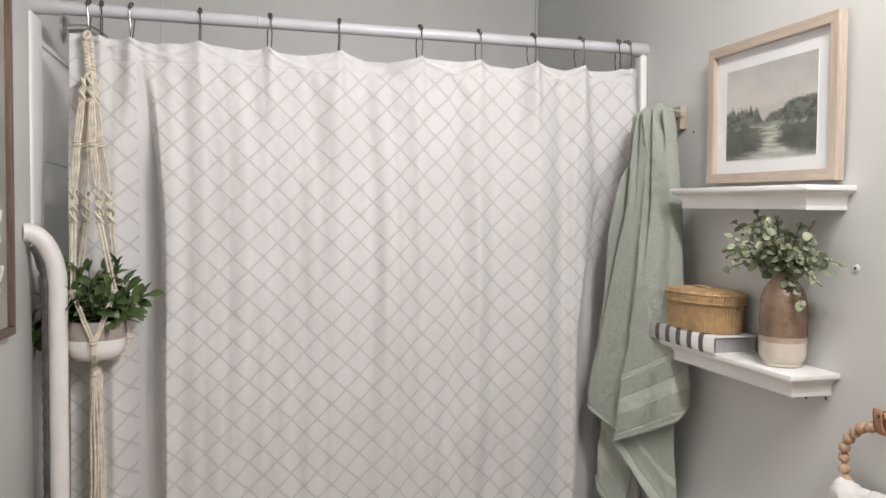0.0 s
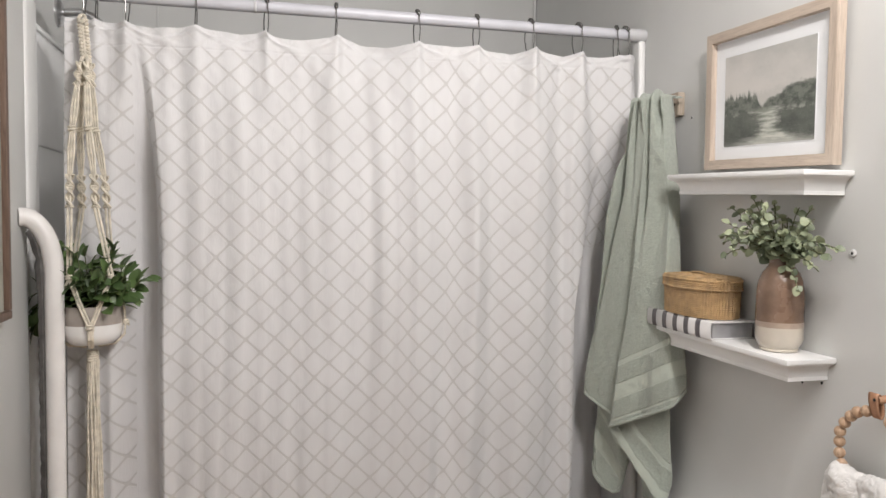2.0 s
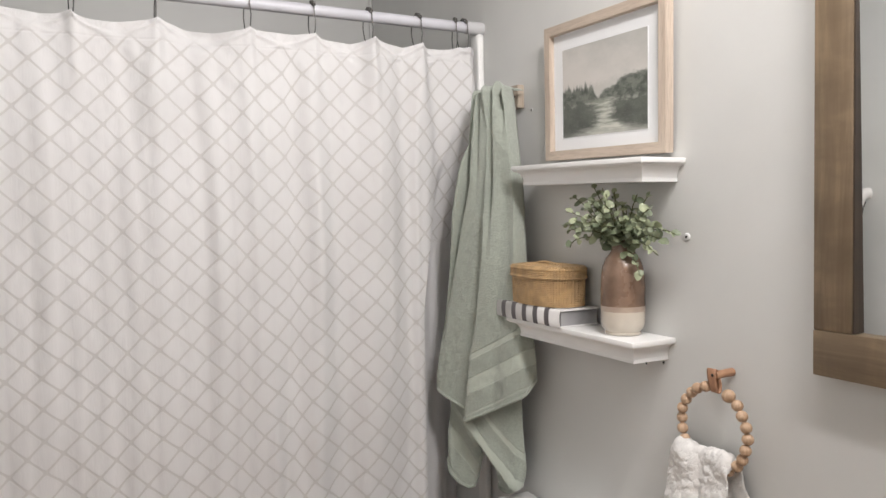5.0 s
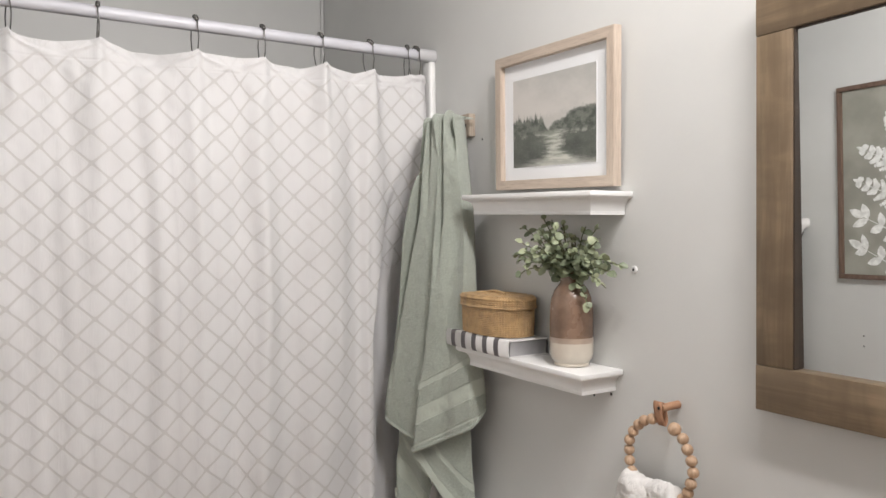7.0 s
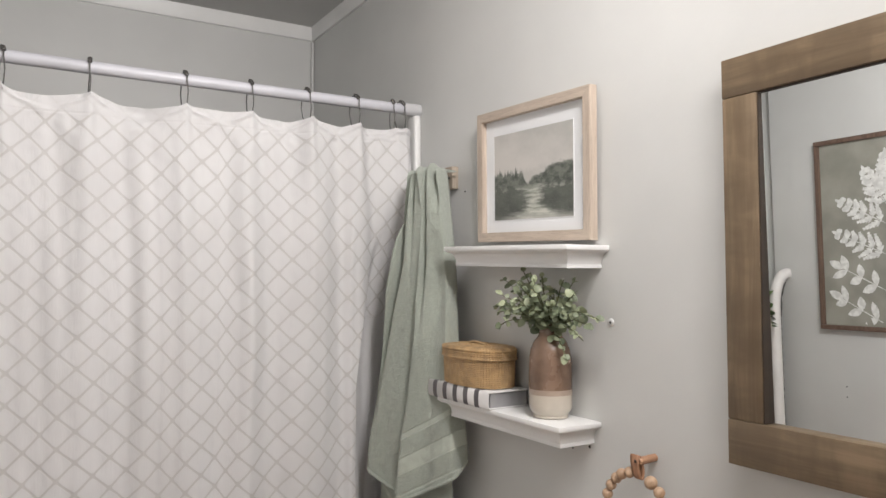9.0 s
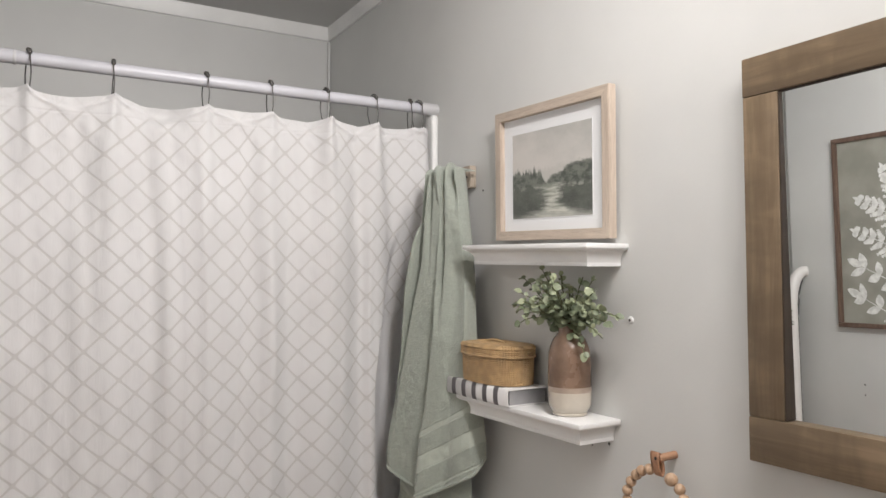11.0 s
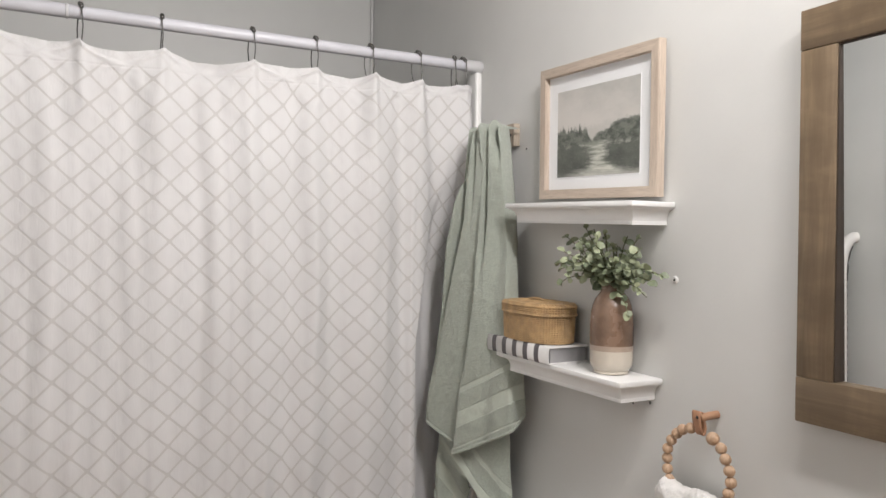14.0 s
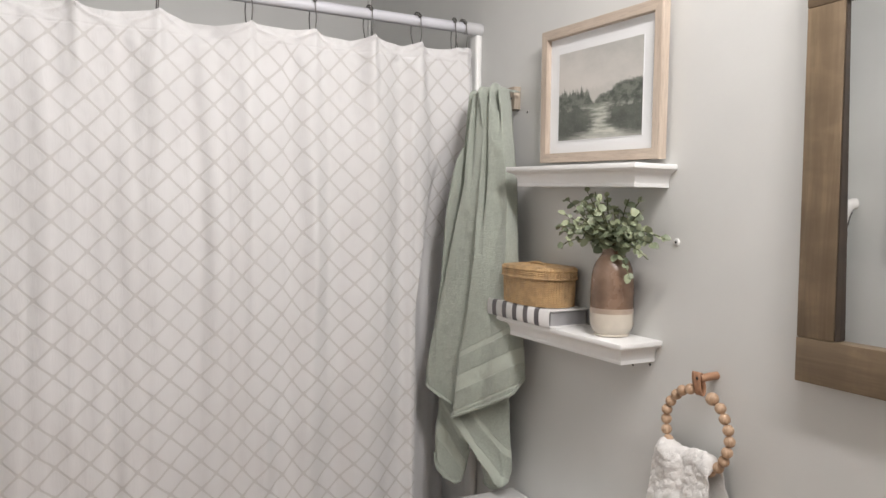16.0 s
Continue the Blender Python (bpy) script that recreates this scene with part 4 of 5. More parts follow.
def eucalyptus():
    rng = random.Random(4)
    mouth = Vector((VC[0], VC[1], TOP2 + 0.160))
    t = thing("eucalyptus_bunch", mouth, "grey-green artificial eucalyptus sprigs standing in the vase", "plant")
    meshes = [leaf_mesh("leaf", 0.028, 0.028, LEAF_EUCA, 0.2, 1.0), leaf_mesh("leaf", 0.031, 0.025, LEAF_EUCA, 0.3, 1.0), leaf_mesh("leaf", 0.024, 0.025, LEAF_EUCA, 0.15, 1.0)]
    # end points: along the wall, away from the wall, height over the mouth
    ends = ((0.02, -0.035, 0.124), (-0.012, -0.05, 0.112), (0.05, -0.045, 0.088), (-0.05, -0.035, 0.066), (0.0, -0.055, 0.06), (-0.05, -0.045, 0.060), (0.03, -0.065, 0.055), (0.150, -0.02, 0.040), (0.125, -0.03, 0.080), (0.115, 0.01, 0.105), (0.085, -0.05, 0.06), (0.07, -0.03, 0.105), (0.04, 0.01, 0.115), (0.03, -0.05, 0.10), (0.015, -0.07, 0.07), (0.0, -0.02, 0.118),
            (-0.02, -0.06, 0.10), (-0.03, 0.01, 0.110), (-0.05, -0.04, 0.09), (-0.075, -0.01, 0.075), (-0.09, -0.04, 0.045), (-0.130, -0.01, 0.02), (-0.072, -0.020, -0.045), (-0.120, -0.02, -0.005), (-0.105, -0.005, 0.045),
            (0.10, -0.05, 0.015), (0.06, -0.07, 0.035), (-0.03, -0.075, 0.045), (0.12, 0.005, 0.05), (0.02, 0.03, 0.09), (-0.140, 0.0, 0.035), (-0.100, -0.02, 0.085), (-0.075, 0.0, 0.108), (0.180, -0.01, 0.048), (0.140, -0.01, 0.108), (0.085, 0.0, 0.125))
    stems = []
    for dy, dx, dz in ends:
        end = mouth + Vector((dx, dy, dz + 0.004))
        bow = mouth.lerp(end, 0.5) + Vector((0, 0, 0.045 if dz < 0.06 else 0.02))
        pts = []
        for k in range(9):
            a = k / 8
            pts.append((mouth * (1 - a) ** 2 + bow * 2 * a * (1 - a) + end * a * a) + Vector([rng.uniform(-0.002, 0.002) for _ in range(3)]) * (0 < k))
        stems.append((pts, 0.026))
    foliage(t, rng, stems, meshes, 0.0175, 0.80, LEAF_EUCA, 0.95, limit=560)


eucalyptus()


# ---- towel hook and towel ----
def towel_hook():
    t = thing("towel_hook", (EAST, 1.665, 1.70), "weathered wooden wall hook block", "hook")
    part("back_plate", box((EAST - 0.020, 1.626, 1.709), (EAST - 0.0005, 1.706, 1.766), 0.002), GREYWOOD, t)
    part("screw_hole", tube([(EAST - 0.0205, 1.640, 1.737), (EAST - 0.0195, 1.640, 1.737)], 0.0035, 10), DARKHOLE, t)
    part("peg", tube([(EAST - 0.019, 1.664, 1.735), (EAST - 0.060, 1.660, 1.742), (EAST - 0.085, 1.656, 1.752)], [0.011, 0.010, 0.012], 14), GREYWOOD, t)


towel_hook()

# The towel hangs in an upright plane that runs from the curtain towards the shelves.
TOWEL_AT, TOWEL_ALONG, TOWEL_N = Vector((0.925, 1.66, 0)), Vector((0.427, -0.904, 0)), Vector((-0.904, -0.427, 0))
CREST = 1.757
# (height, place along the plane) of the sides of its folds
OUTER = [(1.76, -0.034), (1.62, -0.050), (1.56, -0.076), (1.45, -0.102), (1.31, -0.118), (1.15, -0.139), (1.03, -0.162), (0.98, -0.157)]
MIDDLE = [(1.76, 0.012), (1.65, 0.023), (1.556, 0.018), (1.43, 0.010), (1.342, 0.009), (1.28, 0.002), (1.167, -0.016), (1.096, -0.033), (1.01, -0.042), (0.91, -0.056)]
INNER = [(1.76, 0.080), (1.70, 0.090), (1.54, 0.106), (1.356, 0.127), (1.145, 0.145), (1.08, 0.153), (1.00, 0.151)]


def towel_point(s, z, out):
    return TOWEL_AT + TOWEL_ALONG * s + TOWEL_N * out + Vector((0, 0, z))


def pile(s, z):
    return 0.006 * noise.noise(Vector((s * 16, z * 4, 1.7))) + 0.0020 * noise.noise(Vector((s * 55, z * 40, 4.2))) + 0.0010 * noise.noise(Vector((s * 190, z * 150, 9.2)))


def valley(s, z, rows, width):
    place, depth = lerp_rows(rows, z)
    return -depth * math.exp(-((s - place) / width) ** 2)


def towel_panel(t, name, left, right, hem, top, out_at, uv_at, nu, nv, roll=False, tuck=0.0, label=""):
    """One fall of the towel between two sides; roll: its top turns over the peg."""
    def at(u, v):
        low = hem(u)
        if roll and v > 0.93:
            a = (v - 0.93) / 0.07 * math.pi * 0.68
            z = top - 0.016
            s = lerp_rows(left, z)[0] * (1 - u) + (lerp_rows(right, z)[0] + tuck) * u
            lump = 0.007 * math.sin(u * 8.5 + len(name)) + 0.004 * math.sin(u * 17)
            return towel_point(s, z + (0.017 + lump) * math.sin(a), out_at(u, s, z) - 0.030 * (1 - math.cos(a)))
        z = low + ((top - 0.016 if roll else top) - low) * (v / 0.93 if roll else v)
        s = lerp_rows(left, z)[0] * (1 - u) + (lerp_rows(right, z)[0] + tuck) * u
        return towel_point(s, z, out_at(u, s, z) + pile(s, z))

    def uv(u, v):
        z = hem(u) + (top - hem(u)) * v
        s = lerp_rows(left, z)[0] * (1 - u) + (lerp_rows(right, z)[0] + tuck) * u
        return uv_at(s, z)

    ob = part(name, sheet(at, nu, nv, uv), TOWEL, t, label)
    solid(ob, 0.0065, -1)
    edge = [towel_point(lerp_rows(left, hem(k / 40))[0] * (1 - k / 40) + (lerp_rows(right, hem(k / 40))[0] + tuck) * k / 40, hem(k / 40) + 0.002, 0) for k in range(41)]
    edge = [p + TOWEL_N * (out_at(k / 40, (p - TOWEL_AT).dot(TOWEL_ALONG), p.z) + 0.001) for k, p in enumerate(edge)]
    part("hem", tube(edge, 0.0042, 8), TOWEL, ob)
    return ob


def bath_towel():
    t = thing("bath_towel", (0.93, 1.65, 0.74), "sage green terry bath towel with banded hems, hanging from a hook", "towel")

    def rounded(u, edge, deep):
        """Cloth that rolls away at its left and right sides."""
        a, b = min(1.0, u / edge), min(1.0, (1 - u) / edge)
        return -deep * ((1 - a) ** 2 + (1 - b) ** 2)

    outer_valley = [(1.76, -0.020, 0.026), (1.62, -0.036, 0.036), (1.52, -0.046, 0.038), (1.42, -0.072, 0.034), (1.31, -0.097, 0.024), (1.18, -0.122, 0.010), (1.0, -0.13, 0.0)]
    top_valley = [(1.76, -0.001, 0.018), (1.66, -0.004, 0.014), (1.56, -0.008, 0.006), (1.46, -0.01, 0.0)]
    pleat = [(1.76, 0.038, 0.034), (1.62, 0.038, 0.034), (1.50, 0.036, 0.024), (1.40, 0.034, 0.008), (1.32, 0.034, 0.0)]
    pinch = [(1.77, 0.060, 0.034), (1.72, 0.064, 0.030), (1.69, 0.072, 0.016), (1.64, 0.078, 0.0)]
    cheek = [(1.60, 0.070, 0.0), (1.45, 0.080, 0.020), (1.25, 0.075, 0.014), (1.0, 0.05, 0.014)]

    def out_left(u, s, z):
        return 0.016 + rounded(u, 0.18, 0.030) + valley(s, z, outer_valley, 0.009) + valley(s, z, top_valley, 0.006)

    def out_right(u, s, z):
        lift = 0.008 + 0.020 * sstep(1.60, 1.25, z)
        return 0.020 + lift + rounded(u, 0.13, 0.040) + valley(s, z, pleat, 0.007) + valley(s, z, pinch, 0.008) + valley(s, z, cheek, 0.028)

    def left_hem(u):
        return 1.000 - 0.060 * u ** 0.8 + 0.018 * max(0.0, 1 - u / 0.10) ** 2

    def right_hem(u):
        return 0.922 + 0.100 * u + 0.012 * (max(0.0, 1 - u / 0.08) ** 2) + 0.03 * max(0.0, (u - 0.90) / 0.10) ** 2

    towel_panel(t, "left_fall", OUTER, MIDDLE, left_hem, CREST, out_left, lambda s, z: (s, z - 0.60), 70, 200, True, 0.030)
    towel_panel(t, "right_fall", MIDDLE, INNER, right_hem, CREST, out_right, lambda s, z: (s, -0.466 * (s + 0.052) + 0.885 * (z - 0.922)), 80, 200, True, 0.0, "front fall with a smooth woven band")

    # the longer layer behind shows below in two twisted tails
    tail_l = [(1.05, -0.132), (0.98, -0.137), (0.87, -0.144), (0.80, -0.140), (0.74, -0.125)]
    tail_m = [(1.05, -0.020), (0.83, -0.030), (0.74, -0.036)]

    def tail_hem(u):
        return lerp_rows(((0.0, 0.800), (0.12, 0.770), (0.35, 0.747), (0.62, 0.736), (0.78, 0.742), (0.90, 0.775), (1.0, 0.83)), u)[0]

    def out_tail(u, s, z):
        return -0.012 + rounded(u, 0.2, 0.020) + 0.010 * math.sin(s * 48 + z * 18) * sstep(1.0, 0.85, z)

    towel_panel(t, "left_tail", tail_l, tail_m, tail_hem, 1.06, out_tail, lambda s, z: (s, 0.72 * z + 0.69 * s - 0.467), 44, 70)
    fold_l = [(1.06, -0.060), (0.914, -0.052), (0.848, 0.018), (0.78, 0.078), (0.76, 0.085)]
    fold_r = [(1.06, 0.088), (0.984, 0.092), (0.825, 0.101), (0.76, 0.094)]

    def fold_hem(u):
        return 0.772 + 0.03 * (u - 0.5) ** 2

    def out_fold(u, s, z):
        edge = max(0.0, 0.7 * (s + 0.052) + 0.714 * (z - 0.914))
        return 0.002 + 0.016 * math.exp(-(edge / 0.022) ** 2) - 0.020 * max(0.0, 1 - (1 - u) / 0.25) ** 2 + 0.004 * math.sin(s * 60)

    towel_panel(t, "right_tail", fold_l, fold_r, fold_hem, 1.06, out_fold, lambda s, z: (s, 0.7 * (s + 0.052) + 0.714 * (z - 0.914) + 0.069), 50, 60)
    back_l = [(1.0, -0.055), (0.90, -0.034), (0.82, -0.012), (0.74, 0.014)]
    back_r = [(1.0, 0.075), (0.80, 0.080), (0.74, 0.070)]

    def out_back(u, s, z):
        return -0.022 + 0.006 * math.sin(s * 70 + z * 22) + rounded(u, 0.2, 0.012)

    towel_panel(t, "inner_tail", back_l, back_r, lambda u: 0.748 + 0.035 * (u - 0.45) ** 2, 1.02, out_back, lambda s, z: (s, z - 0.5), 30, 50)


bath_towel()


# ---- wall anchors and holes ----
def wall_anchor(x, y, z, face, big):
    t = thing("wall_anchor", (x, y, z), "small white screw anchor set in the painted wall", "wall anchor", "anchors in the wall")
    d = Vector((face, 0, 0))
    p = Vector((x, y, z))
    if big:
        part("anchor_rim", tube([p, p + d * 0.0015, p + d * 0.003], [0.0075, 0.0072, 0.0055], 16), PLASTIC, t)
        part("anchor_hole", tube([p + d * 0.0031, p + d * 0.0036], 0.0025, 10), DARKHOLE, t)
    else:
        part("anchor_rim", tube([p, p + d * 0.001], 0.0042, 12), PLASTIC, t)
        part("anchor_hole", tube([p + d * 0.0011, p + d * 0.0016], 0.0028, 10), DARKHOLE, t)


wall_anchor(EAST, 1.089, 1.397, -1, True)
wall_anchor(EAST, 1.594, 1.699, -1, False)
wall_anchor(WEST, 1.475, 1.065, 1, False)
wall_anchor(WEST, 1.475, 1.030, 1, False)


# ---- toilet ----
def toilet():
    t = thing("toilet", (0.80, 1.39, 0.0), "white porcelain toilet with a lidded tank against the wall", "toilet")
    part("tank", box((0.842, 1.180, 0.37), (1.022, 1.605, 0.705), 0.03, segments=4), PORCELAIN, t)
    bm = box((0.822, 1.160, 0.706), (1.026, 1.628, 0.745), 0.012, segments=4)
    for v in bm.verts:
        if v.co.x < 0.85:
            k = min(v.co.y - 1.160, 1.628 - v.co.y)
            v.co.x += 0.035 * max(0, 1 - k / 0.05) ** 2
    part("tank_lid", bm, PORCELAIN, t)
    bowl = [(0.11, 0.0), (0.12, 0.03), (0.10, 0.14), (0.13, 0.26), (0.185, 0.36), (0.19, 0.39), (0.16, 0.395), (0.12, 0.33), (0.0, 0.22)]
    part("bowl", lathe(bowl, (0.62, 1.39, 0.0), 40, None, (1.25, 1.0)), PORCELAIN, t)
    seat = [(0.125, 0.396), (0.19, 0.396), (0.193, 0.408), (0.18, 0.418), (0.0, 0.425)]
    part("seat_lid", lathe(seat, (0.62, 1.39, 0.0), 40, None, (1.2, 1.0)), PORCELAIN, t)
    part("foot", box((0.66, 1.29, 0.0), (0.96, 1.49, 0.372), 0.03, segments=3), PORCELAIN, t)


toilet()


# ---- beaded towel ring and washcloth ----
RC, RR = Vector((0.990, 0.993, 1.0685)), 0.0722


def towel_ring():
    t = thing("towel_ring", (EAST, 0.962, 1.173), "wooden bead towel ring on a leather strap and peg", "towel ring")
    part("peg", tube([(EAST, 0.986, 1.164), (1.006, 0.987, 1.163), (0.992, 0.988, 1.162), (0.990, 0.988, 1.162)], [0.0072, 0.0070, 0.0070, 0.0060], 18), PEGWOOD, t, "turned reddish wooden peg")

    def strap(u, v):
        a = radians(-200 + 400 * v)
        z = 1.152 + 0.0195 * math.cos(a * 0.9)
        x = 0.9915 - 0.0060 * math.sin(a * 0.9)
        return (x, 0.991 + 0.020 * (u - 0.5) * (1 - 0.5 * abs(v - 0.5)) + 0.004 * math.cos(a), z)

    solid(part("leather_strap", sheet(strap, 3, 26), LEATHER, t, "tan leather strap loop"), 0.0022)
    part("strap_rivet", ball((0.9835, 0.988, 1.163), 0.0028, None, 10, 6, (0.5, 1, 1)), DARKHOLE, t)
    # beads run from beside the strap all round
    step = 2 * math.asin(0.0096 / RR) * 0.99
    a = radians(62)
    count = 0
    while count < 22:
        r = 0.0115 if count == 0 else 0.0098
        x = RC.x + 0.0014 * math.sin(count * 2.1)
        part("bead", ball((x, RC.y - RR * math.cos(a), RC.z + RR * math.sin(a)), r, None, 18, 12), BEAD, t)
        a -= step * (1.12 if count == 0 else 1.0)
        count += 1


towel_ring()


def washcloth():
    t = thing("washcloth", (0.975, 0.985, 0.70), "white popcorn-knit washcloth draped through the ring", "washcloth")

    def knit(p, n):
        d, _ = noise.voronoi(p * 78)
        lump = max(0.0, 1.0 - (d[0] / 0.72) ** 2)
        return p + n * (0.0030 * lump + 0.0012 * noise.noise(p * 260) + 0.007 * noise.noise(p * 20))

    def drape(u, v):
        """From the front hem up, over the ring and down behind it."""
        crest = 1.032 - 0.004 * u - 0.022 * (max(0.0, 0.16 - u) / 0.16) ** 2 - 0.014 * (max(0.0, u - 0.9) / 0.1) ** 2 + 0.005 * math.sin(u * 9 + 1)
        wide, mid_x = 0.017, 0.990
        if v < 0.62:
            s = v / 0.62
            z = 0.70 + (crest - wide - 0.70) * s
            x = mid_x - wide - 0.008 * math.sin(math.pi * min(1.0, s * 1.1)) - 0.009 * math.exp(-((u - 0.28) / 0.2) ** 2) + 0.008 * math.exp(-((u - 0.52) / 0.07) ** 2)
            n, back = Vector((-1, -0.25, 0.1)), 0.0
        elif v < 0.72:
            a = math.pi * (v - 0.62) / 0.10
            z, x = crest - wide + wide * math.sin(a), mid_x - wide * math.cos(a) - (0.009 * math.exp(-((u - 0.28) / 0.2) ** 2) - 0.008 * math.exp(-((u - 0.52) / 0.07) ** 2)) * (1 + math.cos(a)) / 2
            n, back = Vector((-math.cos(a), -0.1, math.sin(a))), 0.0
        else:
            s = (v - 0.72) / 0.28
            z, x = crest - wide - (crest - wide - 0.73) * s, mid_x + wide + 0.003 * math.sin(u * 8)
            n, back = Vector((1, -0.25, 0)) * 0.6, sstep(0.02, 0.20, s)
        low = sstep(1.03, 0.85, z)
        y = 1.077 - 0.128 * u + 0.022 * low * (0.5 - u) - 0.018 * back * u
        return knit(Vector((x, y, z)), n.normalized() * (0.4 if v > 0.72 else 1.0))

    solid(part("front_fall", sheet(lambda u, v: drape(u, 0.68 * v), 90, 180), KNIT, t), 0.003, 0)
    solid(part("back_fall", sheet(lambda u, v: drape(u, 0.68 + 0.32 * v), 90, 80), KNIT, t), 0.003, 0)


washcloth()


# ---- mirror ----
def wall_mirror():
    y0, y1, z0, z1, f, g = 0.05, 0.807, 1.197, 1.820, 0.995, 1.0285
    t = thing("wall_mirror", (EAST, (y0 + y1) / 2, z0), "rectangular wall mirror in a brown stained pine frame", "mirror")
    part("top_rail", box((f, y0, z1 - 0.061), (g, y1, z1), 0.002), RUSTIC, t)
    part("bottom_rail", box((f, y0, z0), (g, y1, z0 + 0.068), 0.002), RUSTIC, t)
    part("stile", box((f + 0.0006, y1 - 0.060, z0 + 0.0685), (g, y1 - 0.0006, z1 - 0.0615), 0.0015), RUSTIC_UP, t)
    part("stile", box((f + 0.0006, y0 + 0.0006, z0 + 0.0685), (g, y0 + 0.060, z1 - 0.0615), 0.0015), RUSTIC_UP, t)
    # rebate strip and glass
    a, b = y0 + 0.058, y1 - 0.058
    part("rebate_strip", box((f + 0.003, y1 - 0.0625, z0 + 0.069), (1.0092, y1 - 0.0602, z1 - 0.062)), REBATE, t, "dark inner edge of the frame")
    part("rebate_strip", box((f + 0.003, a, z1 - 0.0635), (1.0052, y1 - 0.063, z1 - 0.0613)), REBATE, t, "dark inner edge of the frame")
    m = pose(1.0095, y1 - 0.06, z0 + 0.068, 0, -0.9, 0)
    part("mirror_glass", box((0, -(b - a), 0), (0.004, 0.0, z1 - z0 - 0.127)), MIRROR, t, "clear silvered glass").matrix_basis = m


wall_mirror()


# ---- botanical picture on the west wall ----
def leaf_flat(bm, at, way, length, width, notch=0.0):
    """A flat painted leaf in the plane of the wall: at and way are (y, z)."""
    side = Vector((-way.y, way.x))
    rows = ((0, 0.05), (0.2, 0.7), (0.45, 1.0), (0.7, 0.8), (0.88, 0.42), (1, 0.03))
    l, r = [], []
    for s, w in rows:
        p = at + way * (length * s)
        for store, sign in ((l, 1), (r, -1)):
            q = p + side * (sign * w * width / 2)
            store.append(bm.verts.new((0, q.x, q.y)))
    for k in range(len(rows) - 1):
        bm.faces.new((l[k], l[k + 1], r[k + 1], r[k]))


def botanical_picture():
    y0, y1, z0, z1 = 1.070, 1.546, 1.257, 1.902
    t = thing("botanical_picture", (WEST, (y0 + y1) / 2, z0), "sage canvas with white botanical leaves in a walnut frame", "picture")
    b, d = 0.016, 0.022
    for name, lo, hi in (("top_rail", (WEST, y0, z1 - b), (WEST + d, y1, z1)), ("bottom_rail", (WEST, y0, z0), (WEST + d, y1, z0 + b)),
                         ("side_rail", (WEST, y0, z0 + b + 0.0003), (WEST + d, y0 + b, z1 - b - 0.0003)), ("side_rail", (WEST, y1 - b, z0 + b + 0.0003), (WEST + d, y1, z1 - b - 0.0003))):
        part(name, box(lo, hi, 0.002), WALNUT, t)
    canvas = part("canvas", box((WEST + 0.002, y0 + b, z0 + b), (WEST + 0.012, y1 - b, z1 - b)), SAGE, t, "sage grey canvas")
    bm = bmesh.new()
    rng = random.Random(8)
    mid = (y0 + y1) / 2
    # the main stem
    leaf_flat(bm, Vector((mid, z0 + 0.03)), Vector((0, 1)), 0.50, 0.005)
    # boughs: height on the stem, reach aside, rise, fern-like or broad
    boughs = ((0.012, 0.165, 0.095, False), (0.125, 0.160, 0.085, False), (0.245, 0.170, 0.080, True), (0.345, 0.155, 0.085, True), (0.400, 0.070, 0.125, True), (0.43, 0.004, 0.14, True))
    for h, aside, rise, fern in boughs:
        for sgn in (1, -1):
            way = Vector((sgn * aside, rise))
            reach = way.length
            way.normalize()
            root = Vector((mid, z0 + h))
            leaf_flat(bm, root, way, reach, 0.0035)
            n = 6 if fern else 3
            for k in range(n):
                s = (k + 1.0) / (n + 0.4)
                p = root + way * (reach * s)
                for side in (1, -1):
                    w2 = Matrix.Rotation(side * radians(48 + rng.uniform(-6, 6)), 2) @ way
                    if fern:
                        size = 0.060 * (1.15 - s) + 0.006
                        leaf_flat(bm, p, w2, size, 0.013 * (1.25 - s * 0.6))
                        for q in range(5):
                            pp = p + w2 * size * (q + 0.5) / 5
                            for s3 in (1, -1):
                                leaf_flat(bm, pp, Matrix.Rotation(s3 * radians(40), 2) @ w2, 0.0150 * (1.25 - q / 5), 0.0070)
                    else:
                        leaf_flat(bm, p, w2, rng.uniform(0.042, 0.060), rng.uniform(0.023, 0.031))
            leaf_flat(bm, root + way * reach * 0.96, way, 0.03 if fern else 0.055, 0.012 if fern else 0.028)
    n = len(bm.verts)
    # each stroke lies a hair above the one before it
    bm.verts.ensure_lookup_table()
    for k, v in enumerate(bm.verts):
        v.co.x = WEST + 0.0124 + 0.0016 * (k // 12) / (n / 12)
    bmesh.ops.delete(bm, geom=[v for v in bm.verts if not (y0 + b + 0.004 < v.co.y < y1 - b - 0.004 and z0 + b + 0.004 < v.co.z < z1 - b - 0.004)], context="VERTS")
    part("painted_leaves", bm, LEAFPAINT, canvas, "chalk white painted fern and leaf sprigs", smooth=False)


botanical_picture()


